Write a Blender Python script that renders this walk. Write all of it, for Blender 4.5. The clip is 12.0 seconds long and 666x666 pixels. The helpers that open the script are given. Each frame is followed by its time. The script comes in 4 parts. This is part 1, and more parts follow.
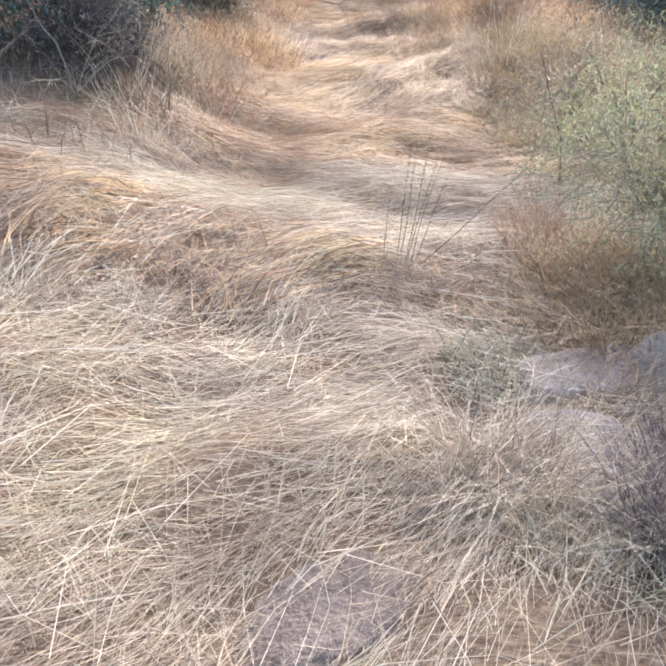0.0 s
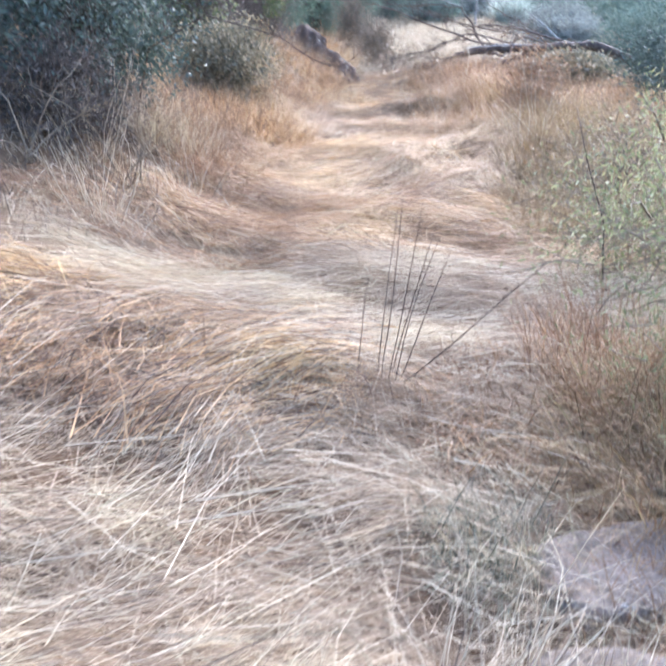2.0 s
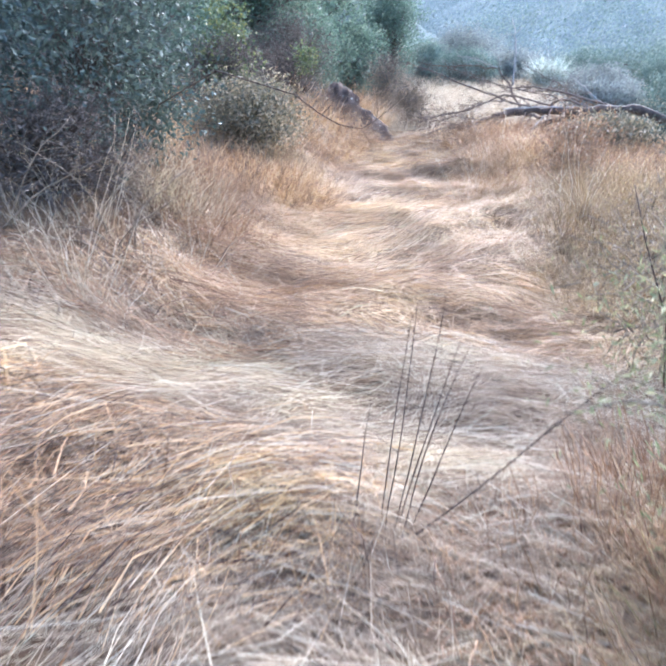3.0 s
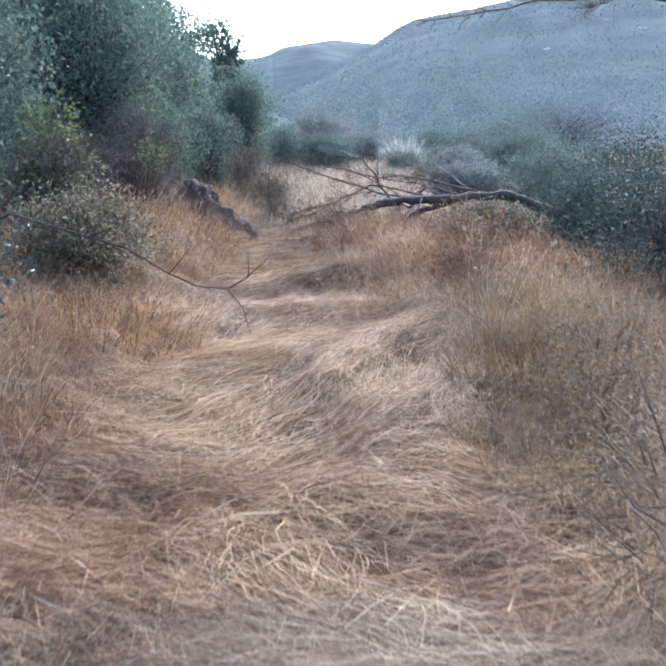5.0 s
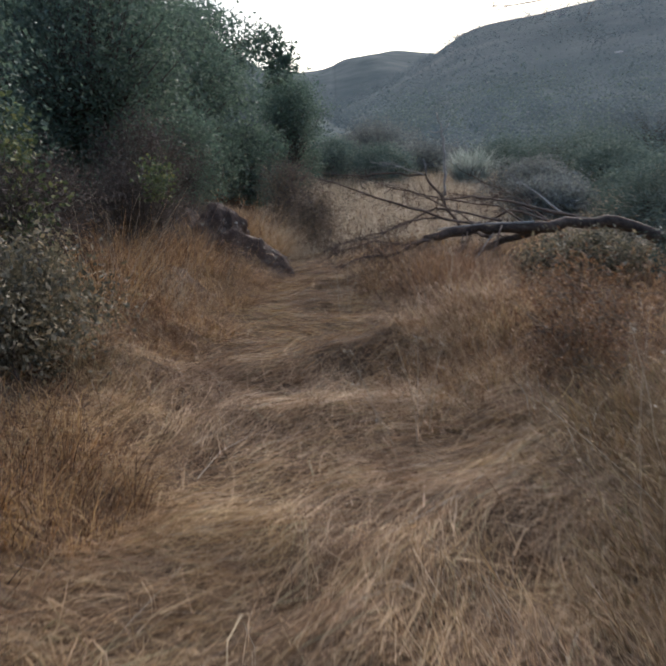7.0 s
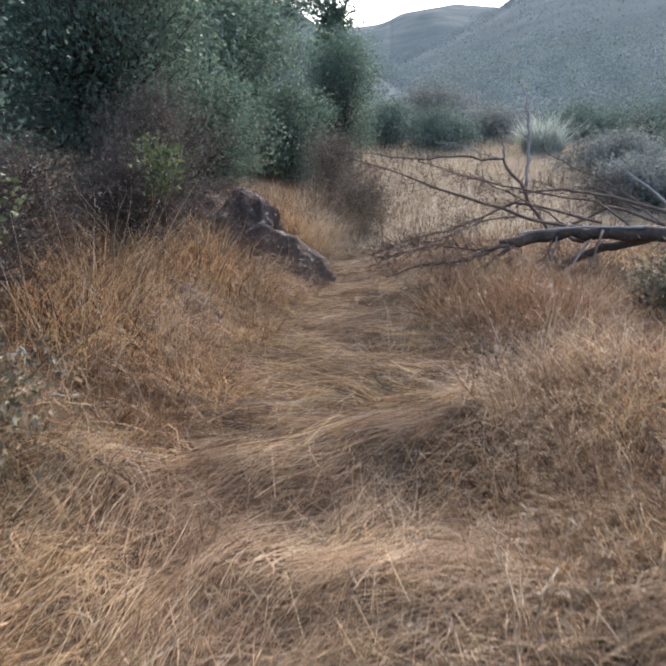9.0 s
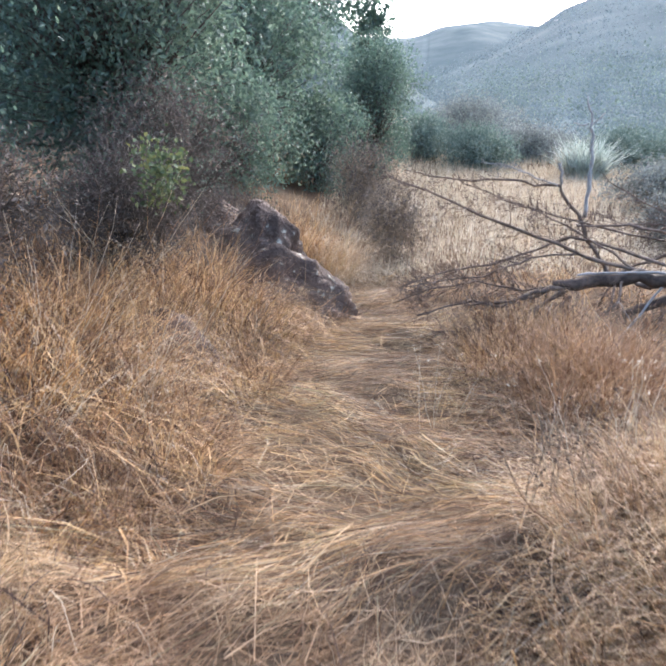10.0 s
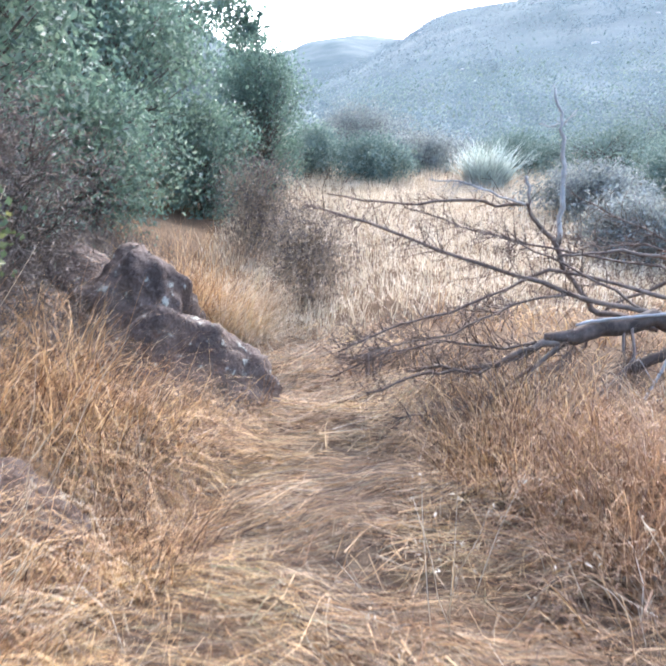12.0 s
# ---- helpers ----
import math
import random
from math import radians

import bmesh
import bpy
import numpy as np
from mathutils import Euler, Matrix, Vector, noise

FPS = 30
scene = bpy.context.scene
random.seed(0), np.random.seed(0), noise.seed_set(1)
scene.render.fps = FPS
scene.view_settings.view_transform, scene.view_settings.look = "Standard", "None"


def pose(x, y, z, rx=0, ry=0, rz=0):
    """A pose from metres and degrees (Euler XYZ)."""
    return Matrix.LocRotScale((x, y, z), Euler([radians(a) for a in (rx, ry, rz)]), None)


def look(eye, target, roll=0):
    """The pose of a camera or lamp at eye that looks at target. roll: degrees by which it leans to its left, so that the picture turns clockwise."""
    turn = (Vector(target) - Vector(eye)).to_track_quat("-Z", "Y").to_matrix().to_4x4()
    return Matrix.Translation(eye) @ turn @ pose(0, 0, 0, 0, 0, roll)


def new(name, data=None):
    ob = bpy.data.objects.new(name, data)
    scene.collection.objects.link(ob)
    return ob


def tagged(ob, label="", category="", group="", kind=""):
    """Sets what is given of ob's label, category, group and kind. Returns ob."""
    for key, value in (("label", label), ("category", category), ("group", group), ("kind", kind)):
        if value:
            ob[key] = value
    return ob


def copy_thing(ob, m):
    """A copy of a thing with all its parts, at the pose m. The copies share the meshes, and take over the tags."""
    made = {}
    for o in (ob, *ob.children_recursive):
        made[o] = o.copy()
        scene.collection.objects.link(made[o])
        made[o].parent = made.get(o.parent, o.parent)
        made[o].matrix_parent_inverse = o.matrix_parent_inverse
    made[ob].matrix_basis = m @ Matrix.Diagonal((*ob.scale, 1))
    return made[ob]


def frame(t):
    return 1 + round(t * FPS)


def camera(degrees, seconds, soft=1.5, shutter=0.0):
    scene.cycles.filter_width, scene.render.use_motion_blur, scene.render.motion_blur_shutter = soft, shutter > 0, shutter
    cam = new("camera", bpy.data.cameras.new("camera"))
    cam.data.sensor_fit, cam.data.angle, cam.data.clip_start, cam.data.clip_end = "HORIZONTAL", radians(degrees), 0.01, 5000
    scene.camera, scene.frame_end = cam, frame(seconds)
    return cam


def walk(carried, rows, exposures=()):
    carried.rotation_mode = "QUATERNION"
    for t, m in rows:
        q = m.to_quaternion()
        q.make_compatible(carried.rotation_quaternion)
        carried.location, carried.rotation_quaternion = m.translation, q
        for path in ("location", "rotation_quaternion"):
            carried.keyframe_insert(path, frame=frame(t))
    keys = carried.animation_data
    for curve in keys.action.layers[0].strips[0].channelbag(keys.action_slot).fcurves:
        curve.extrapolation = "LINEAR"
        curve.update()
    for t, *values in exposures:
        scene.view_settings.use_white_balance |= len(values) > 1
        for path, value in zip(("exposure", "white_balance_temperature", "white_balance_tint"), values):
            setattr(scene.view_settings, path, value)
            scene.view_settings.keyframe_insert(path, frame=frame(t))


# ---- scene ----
cam = camera(52.3, 12.0, soft=2.25, shutter=0.4)
METRES, EYE, TILT, LEAN, TURN = 9.5, 1.55, -31.0, 0.0, 0.0
ROWS = [
    (0.0, 0.0, 0.0, 0.0, 0.0, 0.0, -0.0),
    (0.5, 0.0016, 0.0051, 0.0017, 0.67, 1.01, 0.85),
    (1.0, 0.0048, 0.0224, 0.0099, -4.88, 2.7, 2.71),
    (1.5, 0.0055, 0.0568, 0.0237, -2.51, 1.99, 0.15),
    (2.0, 0.0311, 0.0936, 0.0192, 3.09, 7.24, -2.34),
    (2.5, 0.0503, 0.1118, 0.0296, 6.95, 9.46, -3.11),
    (3.0, 0.0371, 0.1453, 0.0516, 5.23, 11.31, -4.82),
    (3.5, 0.0275, 0.1657, 0.0864, -1.39, 12.1, -1.63),
    (5.5, 0.0255, 0.2923, 0.1714, -3.68, 19.3, 3.61),
    (6.0, 0.0393, 0.3527, 0.2052, -2.29, 20.13, 4.74),
    (6.5, 0.0449, 0.3921, 0.2308, -2.67, 17.47, 4.03),
    (7.0, 0.0509, 0.4323, 0.2696, 1.0, 18.48, 1.08),
    (9.0, 0.0492, 0.5664, 0.3797, 4.21, 15.19, -1.93),
    (9.5, 0.0496, 0.6042, 0.4074, 5.67, 16.31, -3.42),
    (10.0, 0.0394, 0.6471, 0.4319, 4.67, 15.82, -5.86),
    (10.5, 0.0343, 0.683, 0.4534, 4.38, 15.64, -4.86),
    (11.0, 0.0261, 0.7219, 0.478, 3.77, 15.74, -3.98),
    (11.5, 0.0082, 0.7599, 0.503, -0.68, 15.6, -1.14),
    (12.0, 0.0063, 0.7894, 0.5216, -2.55, 17.2, 1.34),
]
EXPOSURES = [(0.0, 2.47, 5460, 10), (0.8, 2.54, 5230, 10), (2.5, 2.57, 4980, 10), (3.5, 2.63, 4960, 10), (5.4, 1.51, 5100, 10), (6.0, 1.04, 5280, 10), (7.0, 0.46, 5780, 10), (9.0, 1.41, 5650, 10), (9.5, 1.82, 5580, 10), (10.0, 2.15, 5490, 10), (10.5, 2.3, 5430, 10), (11.5, 2.67, 5290, 10), (12.0, 2.62, 5300, 10)]
walk(cam, [(t, pose(0, 0, EYE, TILT, LEAN, TURN) @ pose(METRES * x, METRES * y, METRES * z, 90 + pitch, roll, yaw)) for t, x, y, z, yaw, pitch, roll in ROWS], EXPOSURES)

# ---- world and sun ----
world = bpy.data.worlds.new("hazy_sky")
scene.world = world
world.use_nodes = True
wn = world.node_tree.nodes
sky = wn.new("ShaderNodeTexSky")
sky.sky_type, sky.sun_disc = "NISHITA", False
sky.sun_elevation, sky.sun_rotation = radians(38), radians(20)
sky.air_density, sky.dust_density, sky.ozone_density = 1.2, 5.0, 1.0
world.node_tree.links.new(sky.outputs["Color"], wn["Background"].inputs["Color"])
wn["Background"].inputs["Strength"].default_value = 0.15
sun = new("sun", bpy.data.lights.new("sun", "SUN"))
sun.data.energy, sun.data.angle, sun.data.color = 0.8, radians(30), (1.0, 0.94, 0.86)
sun.matrix_world = look((20 * math.sin(radians(20)), 20 * math.cos(radians(20)), 16), (0, 0, 0))

rng = np.random.default_rng(7)


# ---- materials ----
def node_material(name, rough=0.8):
    m = bpy.data.materials.new(name)
    m.use_nodes = True
    nt = m.node_tree
    b = nt.nodes["Principled BSDF"]
    b.inputs["Roughness"].default_value = rough
    b.inputs["Specular IOR Level"].default_value = 0.25
    return m, nt, b


def ramp(nt, stops, interp="LINEAR"):
    r = nt.nodes.new("ShaderNodeValToRGB")
    r.color_ramp.interpolation = interp
    el = r.color_ramp.elements
    while len(el) < len(stops):
        el.new(0.5)
    for e, (p, c) in zip(el, stops):
        e.position, e.color = p, (*c, 1)
    return r


def noise_tex(nt, scale, detail=4.0, stretch=None, rough=0.6):
    co = nt.nodes.new("ShaderNodeTexCoord")
    n = nt.nodes.new("ShaderNodeTexNoise")
    n.inputs["Scale"].default_value, n.inputs["Detail"].default_value = scale, detail
    n.inputs["Roughness"].default_value = rough
    if stretch:
        mp = nt.nodes.new("ShaderNodeMapping")
        mp.inputs["Scale"].default_value = stretch
        nt.links.new(co.outputs["Object"], mp.inputs["Vector"])
        nt.links.new(mp.outputs["Vector"], n.inputs["Vector"])
    else:
        nt.links.new(co.outputs["Object"], n.inputs["Vector"])
    return n


def mix_rgb(nt, mode, fac, a, b):
    m = nt.nodes.new("ShaderNodeMix")
    m.data_type, m.blend_type = "RGBA", mode
    for sock, v in ((m.inputs[0], fac), (m.inputs[6], a), (m.inputs[7], b)):
        if hasattr(v, "links"):
            nt.links.new(v, sock)
        else:
            sock.default_value = v if isinstance(v, float) else (*v, 1)
    return m.outputs[2]


def add_bump(nt, b, height, strength=0.5, distance=0.01):
    bp = nt.nodes.new("ShaderNodeBump")
    bp.inputs["Strength"].default_value, bp.inputs["Distance"].default_value = strength, distance
    nt.links.new(height, bp.inputs["Height"])
    nt.links.new(bp.outputs["Normal"], b.inputs["Normal"])


def plant_material(name, stops, patch_dark=0.55, patch_scale=1.6, translucent=0.3, rough=0.6, rusty=0.0, gloss=0.5):
    """Blades and leaves: a colour for each island, patches over metres, light that comes through."""
    m, nt, b = node_material(name, rough)
    b.inputs["Specular IOR Level"].default_value = gloss
    geo = nt.nodes.new("ShaderNodeNewGeometry")
    r = ramp(nt, stops)
    nt.links.new(geo.outputs["Random Per Island"], r.inputs["Fac"])
    n = noise_tex(nt, patch_scale, 3.0)
    p = ramp(nt, [(0.32, (patch_dark, patch_dark * (0.96 - 0.1 * rusty), patch_dark * (0.9 - 0.12 * rusty))), (0.5, (0.9, 0.9 - 0.02 * rusty, 0.89)), (0.66, (1.0, 1.0, 1.0 - 0.1 * rusty))])
    nt.links.new(n.outputs["Fac"], p.inputs["Fac"])
    col = mix_rgb(nt, "MULTIPLY", 1.0, r.outputs["Color"], p.outputs["Color"])
    nt.links.new(col, b.inputs["Base Color"])
    tr = nt.nodes.new("ShaderNodeBsdfTranslucent")
    nt.links.new(col, tr.inputs["Color"])
    mx = nt.nodes.new("ShaderNodeMixShader")
    mx.inputs[0].default_value = translucent
    out = nt.nodes["Material Output"]
    nt.links.new(b.outputs[0], mx.inputs[1])
    nt.links.new(tr.outputs[0], mx.inputs[2])
    nt.links.new(mx.outputs[0], out.inputs["Surface"])
    return m


def bark_material(name, dark, light, scale=18.0):
    m, nt, b = node_material(name, 0.85)
    n = noise_tex(nt, scale, 6.0)
    r = ramp(nt, [(0.3, dark), (0.7, light)])
    nt.links.new(n.outputs["Fac"], r.inputs["Fac"])
    n2 = noise_tex(nt, 2.5, 2.0)
    r2 = ramp(nt, [(0.35, (0.65, 0.65, 0.65)), (0.65, (1, 1, 1))])
    nt.links.new(n2.outputs["Fac"], r2.inputs["Fac"])
    nt.links.new(mix_rgb(nt, "MULTIPLY", 1.0, r.outputs["Color"], r2.outputs["Color"]), b.inputs["Base Color"])
    add_bump(nt, b, n.outputs["Fac"], 0.7, 0.01)
    return m


def rock_material(name, a, b_col, lichen, lichen_at=0.62):
    m, nt, b = node_material(name, 0.9)
    n = noise_tex(nt, 4.0, 8.0)
    r = ramp(nt, [(0.3, a), (0.7, b_col)])
    nt.links.new(n.outputs["Fac"], r.inputs["Fac"])
    g = noise_tex(nt, 90.0, 3.0)
    gr = ramp(nt, [(0.35, (0.6, 0.58, 0.58)), (0.6, (1, 1, 1))])
    nt.links.new(g.outputs["Fac"], gr.inputs["Fac"])
    col = mix_rgb(nt, "MULTIPLY", 0.8, r.outputs["Color"], gr.outputs["Color"])
    l = noise_tex(nt, 11.0, 5.0, rough=0.7)
    lr = ramp(nt, [(lichen_at, (0, 0, 0)), (lichen_at + 0.06, (1, 1, 1))])
    nt.links.new(l.outputs["Fac"], lr.inputs["Fac"])
    col = mix_rgb(nt, "MIX", lr.outputs["Color"], col, lichen)
    nt.links.new(col, b.inputs["Base Color"])
    n3 = noise_tex(nt, 22.0, 8.0)
    add_bump(nt, b, n3.outputs["Fac"], 1.0, 0.05)
    return m


STRAW = plant_material("lodged_straw", [(0.0, (0.103, 0.071, 0.047)), (0.28, (0.301, 0.211, 0.133)), (0.6, (0.494, 0.383, 0.245)), (0.92, (0.654, 0.55, 0.387)), (1.0, (0.378, 0.361, 0.241))], 0.55, rusty=1.0)
GOLD = plant_material("golden_grass", [(0.0, (0.053, 0.026, 0.013)), (0.3, (0.121, 0.06, 0.027)), (0.5, (0.304, 0.159, 0.064)), (0.72, (0.598, 0.365, 0.155)), (1.0, (0.819, 0.576, 0.302))], 0.55, rusty=1.0)
RUST = plant_material("rusty_grass", [(0.0, (0.114, 0.055, 0.029)), (0.5, (0.312, 0.167, 0.081)), (1.0, (0.52, 0.328, 0.174))], 0.6)
PALE = plant_material("pale_grass", [(0.0, (0.422, 0.317, 0.202)), (0.5, (0.634, 0.518, 0.365)), (1.0, (0.768, 0.672, 0.518))], 0.8)
GREY = plant_material("grey_stalks", [(0.0, (0.053, 0.038, 0.035)), (0.6, (0.12, 0.09, 0.079)), (1.0, (0.232, 0.188, 0.154))], 0.6)
LEAF = plant_material("sumac_leaf", [(0.0, (0.067, 0.107, 0.083)), (0.5, (0.122, 0.179, 0.131)), (0.9, (0.175, 0.242, 0.172)), (1.0, (0.266, 0.314, 0.234))], 0.7, 0.9, 0.5, 0.5, gloss=0.6)
LEAF_GREY = plant_material("sage_leaf", [(0.0, (0.095, 0.088, 0.057)), (0.5, (0.213, 0.185, 0.117)), (0.8, (0.325, 0.276, 0.176)), (1.0, (0.526, 0.413, 0.243))], 0.65, 2.0, 0.25)
LEAF_LIME = plant_material("vine_leaf", [(0.0, (0.07, 0.10, 0.05)), (0.6, (0.13, 0.16, 0.065)), (1.0, (0.27, 0.27, 0.10))], 0.7, 2.0, 0.3)
LEAF_FINE = plant_material("feathery_leaf", [(0.0, (0.167, 0.177, 0.075)), (0.6, (0.282, 0.287, 0.127)), (1.0, (0.461, 0.415, 0.209))], 0.7, 2.0, 0.3)
# Pale blue-grey: distance haze is put into this leaf colour
LEAF_HAZED = plant_material("hazed_scrub_leaf", [(0.0, (0.151, 0.189, 0.201)), (0.6, (0.183, 0.22, 0.23)), (1.0, (0.227, 0.262, 0.262))], 0.88, 0.05, 0.3, 0.8, gloss=0.6)
# Scrub green lightened and cooled, with some haze held in the colour
LEAF_MID = plant_material("meadow_scrub_leaf", [(0.0, (0.115, 0.156, 0.134)), (0.5, (0.186, 0.237, 0.192)), (1.0, (0.294, 0.346, 0.275))], 0.65, 0.6, 0.3, 0.8, gloss=0.6)
TAN = plant_material("tan_grass", [(0.0, (0.163, 0.101, 0.058)), (0.3, (0.368, 0.229, 0.113)), (0.62, (0.586, 0.394, 0.205)), (0.93, (0.77, 0.569, 0.348)), (1.0, (0.457, 0.406, 0.22))], 0.55, rusty=1.0)
OLIVE = plant_material("olive_grass", [(0.0, (0.17, 0.115, 0.065)), (0.5, (0.36, 0.26, 0.145)), (0.9, (0.53, 0.405, 0.25)), (1.0, (0.36, 0.34, 0.19))], 0.6, rusty=1.0)
DUSK = plant_material("dusky_twig_leaf", [(0.0, (0.071, 0.057, 0.051)), (0.6, (0.141, 0.112, 0.094)), (1.0, (0.266, 0.208, 0.162))], 0.65)
LEAF_SAGE = plant_material("grey_sage_leaf", [(0.0, (0.163, 0.175, 0.163)), (0.5, (0.263, 0.275, 0.25)), (1.0, (0.4, 0.4, 0.35))], 0.7, 0.8, 0.3, 0.7)
LEAF_SILVER = plant_material("silver_leaf", [(0.0, (0.312, 0.351, 0.299)), (0.5, (0.494, 0.533, 0.455)), (1.0, (0.702, 0.728, 0.637))], 0.85, 1.0, 0.25)
# Darkened leaf copy: shade on thickets and scrub is put into the colour
LEAF_SHADE = plant_material("shaded_leaf", [(0.0, (0.046, 0.062, 0.051)), (0.5, (0.078, 0.104, 0.084)), (1.0, (0.138, 0.166, 0.127))], 0.65, 1.2, 0.3, 0.6)
WEED = plant_material("brown_weed", [(0.0, (0.153, 0.093, 0.043)), (0.5, (0.316, 0.211, 0.097)), (0.9, (0.469, 0.333, 0.167)), (1.0, (0.286, 0.255, 0.104))], 0.6, rusty=0.5)
BARK = bark_material("shrub_bark", (0.05, 0.04, 0.033), (0.15, 0.12, 0.10))
TRUNKWOOD = bark_material("rough_dead_trunk", (0.05, 0.035, 0.027), (0.165, 0.118, 0.09), 22.0)
DEADTWIG = bark_material("dead_twig", (0.085, 0.058, 0.044), (0.21, 0.15, 0.112), 30.0)
DEADWOOD = bark_material("dead_wood", (0.105, 0.074, 0.056), (0.28, 0.21, 0.16), 16.0)
BLEACHED = bark_material("bleached_wood", (0.26, 0.24, 0.22), (0.52, 0.49, 0.45), 12.0)
TWIG_TAN = bark_material("tan_twig", (0.17, 0.125, 0.085), (0.36, 0.285, 0.20), 40.0)
SEED = bark_material("dried_seed_head", (0.09, 0.055, 0.032), (0.2, 0.125, 0.075), 60.0)
STALK = bark_material("dark_stalk", (0.05, 0.032, 0.025), (0.13, 0.085, 0.06), 40.0)
GRANITE = rock_material("pale_granite", (0.18, 0.138, 0.112), (0.38, 0.312, 0.262), (0.46, 0.44, 0.41), 0.63)
DARKROCK = rock_material("lichened_rock", (0.072, 0.047, 0.036), (0.18, 0.13, 0.102), (0.35, 0.33, 0.265), 0.6)
SLABROCK = rock_material("dusty_slab", (0.12, 0.086, 0.066), (0.2, 0.15, 0.118), (0.28, 0.23, 0.19), 0.68)
OUTCROP = rock_material("far_outcrop", (0.42, 0.4, 0.385), (0.58, 0.555, 0.53), (0.62, 0.6, 0.57), 0.6)

GROUND, nt, b = node_material("dry_ground", 1.0)
b.inputs["Specular IOR Level"].default_value = 0.03
n1 = noise_tex(nt, 26.0, 6.0, (1.0, 3.2, 1.0))
# Soil ramp kept dark: shade deep between the straws is in its colour
r1 = ramp(nt, [(0.3, (0.068, 0.044, 0.028)), (0.5, (0.155, 0.104, 0.064)), (0.72, (0.29, 0.21, 0.13))])
nt.links.new(n1.outputs["Fac"], r1.inputs["Fac"])
n2 = noise_tex(nt, 0.9, 5.0)
r2 = ramp(nt, [(0.35, (0.6, 0.56, 0.54)), (0.65, (1, 1, 1))])
nt.links.new(n2.outputs["Fac"], r2.inputs["Fac"])
near_col = mix_rgb(nt, "MULTIPLY", 1.0, r1.outputs["Color"], r2.outputs["Color"])
# Hillside tones of brush and soil, shifted blue-grey to carry distance haze
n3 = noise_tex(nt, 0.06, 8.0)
hill_haze = ramp(nt, [(0.36, (0.085, 0.108, 0.106)), (0.52, (0.117, 0.138, 0.134)), (0.7, (0.17, 0.18, 0.168))])
nt.links.new(n3.outputs["Fac"], hill_haze.inputs["Fac"])
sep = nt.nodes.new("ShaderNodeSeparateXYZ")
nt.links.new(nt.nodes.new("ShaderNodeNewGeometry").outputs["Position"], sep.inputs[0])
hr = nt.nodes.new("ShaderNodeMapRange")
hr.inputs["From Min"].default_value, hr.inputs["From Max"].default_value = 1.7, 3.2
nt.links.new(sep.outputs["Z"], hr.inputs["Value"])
nt.links.new(mix_rgb(nt, "MIX", hr.outputs["Result"], near_col, hill_haze.outputs["Color"]), b.inputs["Base Color"])
add_bump(nt, b, n1.outputs["Fac"], 0.6, 0.02)


# ---- shape of the land ----
def smooth(a, b_, v):
    u = np.clip((v - a) / (b_ - a), 0, 1)
    return u * u * (3 - 2 * u)


def ridge(x, y, x0, y0, x1, y1, h, w):
    """A mound of beaten-down grass along a line."""
    dx, dy = x1 - x0, y1 - y0
    u = np.clip(((x - x0) * dx + (y - y0) * dy) / (dx * dx + dy * dy), 0, 1)
    d2 = (x - x0 - u * dx) ** 2 + (y - y0 - u * dy) ** 2
    return h * np.exp(-d2 / (2 * w * w))


def trail(y):
    """The line of the trail: its middle and half its width."""
    return (np.interp(y, [0, 3, 5, 7, 9, 10.5, 12, 14, 17], [0.1, 0.1, 0.3, 0.35, 0.25, 0.12, 0.1, -0.05, 0.1]),
            np.interp(y, [0, 4, 7, 9, 10.5, 12, 13.5, 17], [1.2, 1.0, 0.75, 0.75, 0.75, 0.6, 0.28, 0.3]))


def hill(r, az, angles, heights, near, far):
    el = sum(np.interp(az + o, angles, heights) for o in (-0.9, -0.45, 0, 0.45, 0.9)) / 5
    return (np.tan(np.radians(el)) * far - 2.4) * smooth(near, far, r) * (1 - 0.35 * smooth(far, far * 3, r))


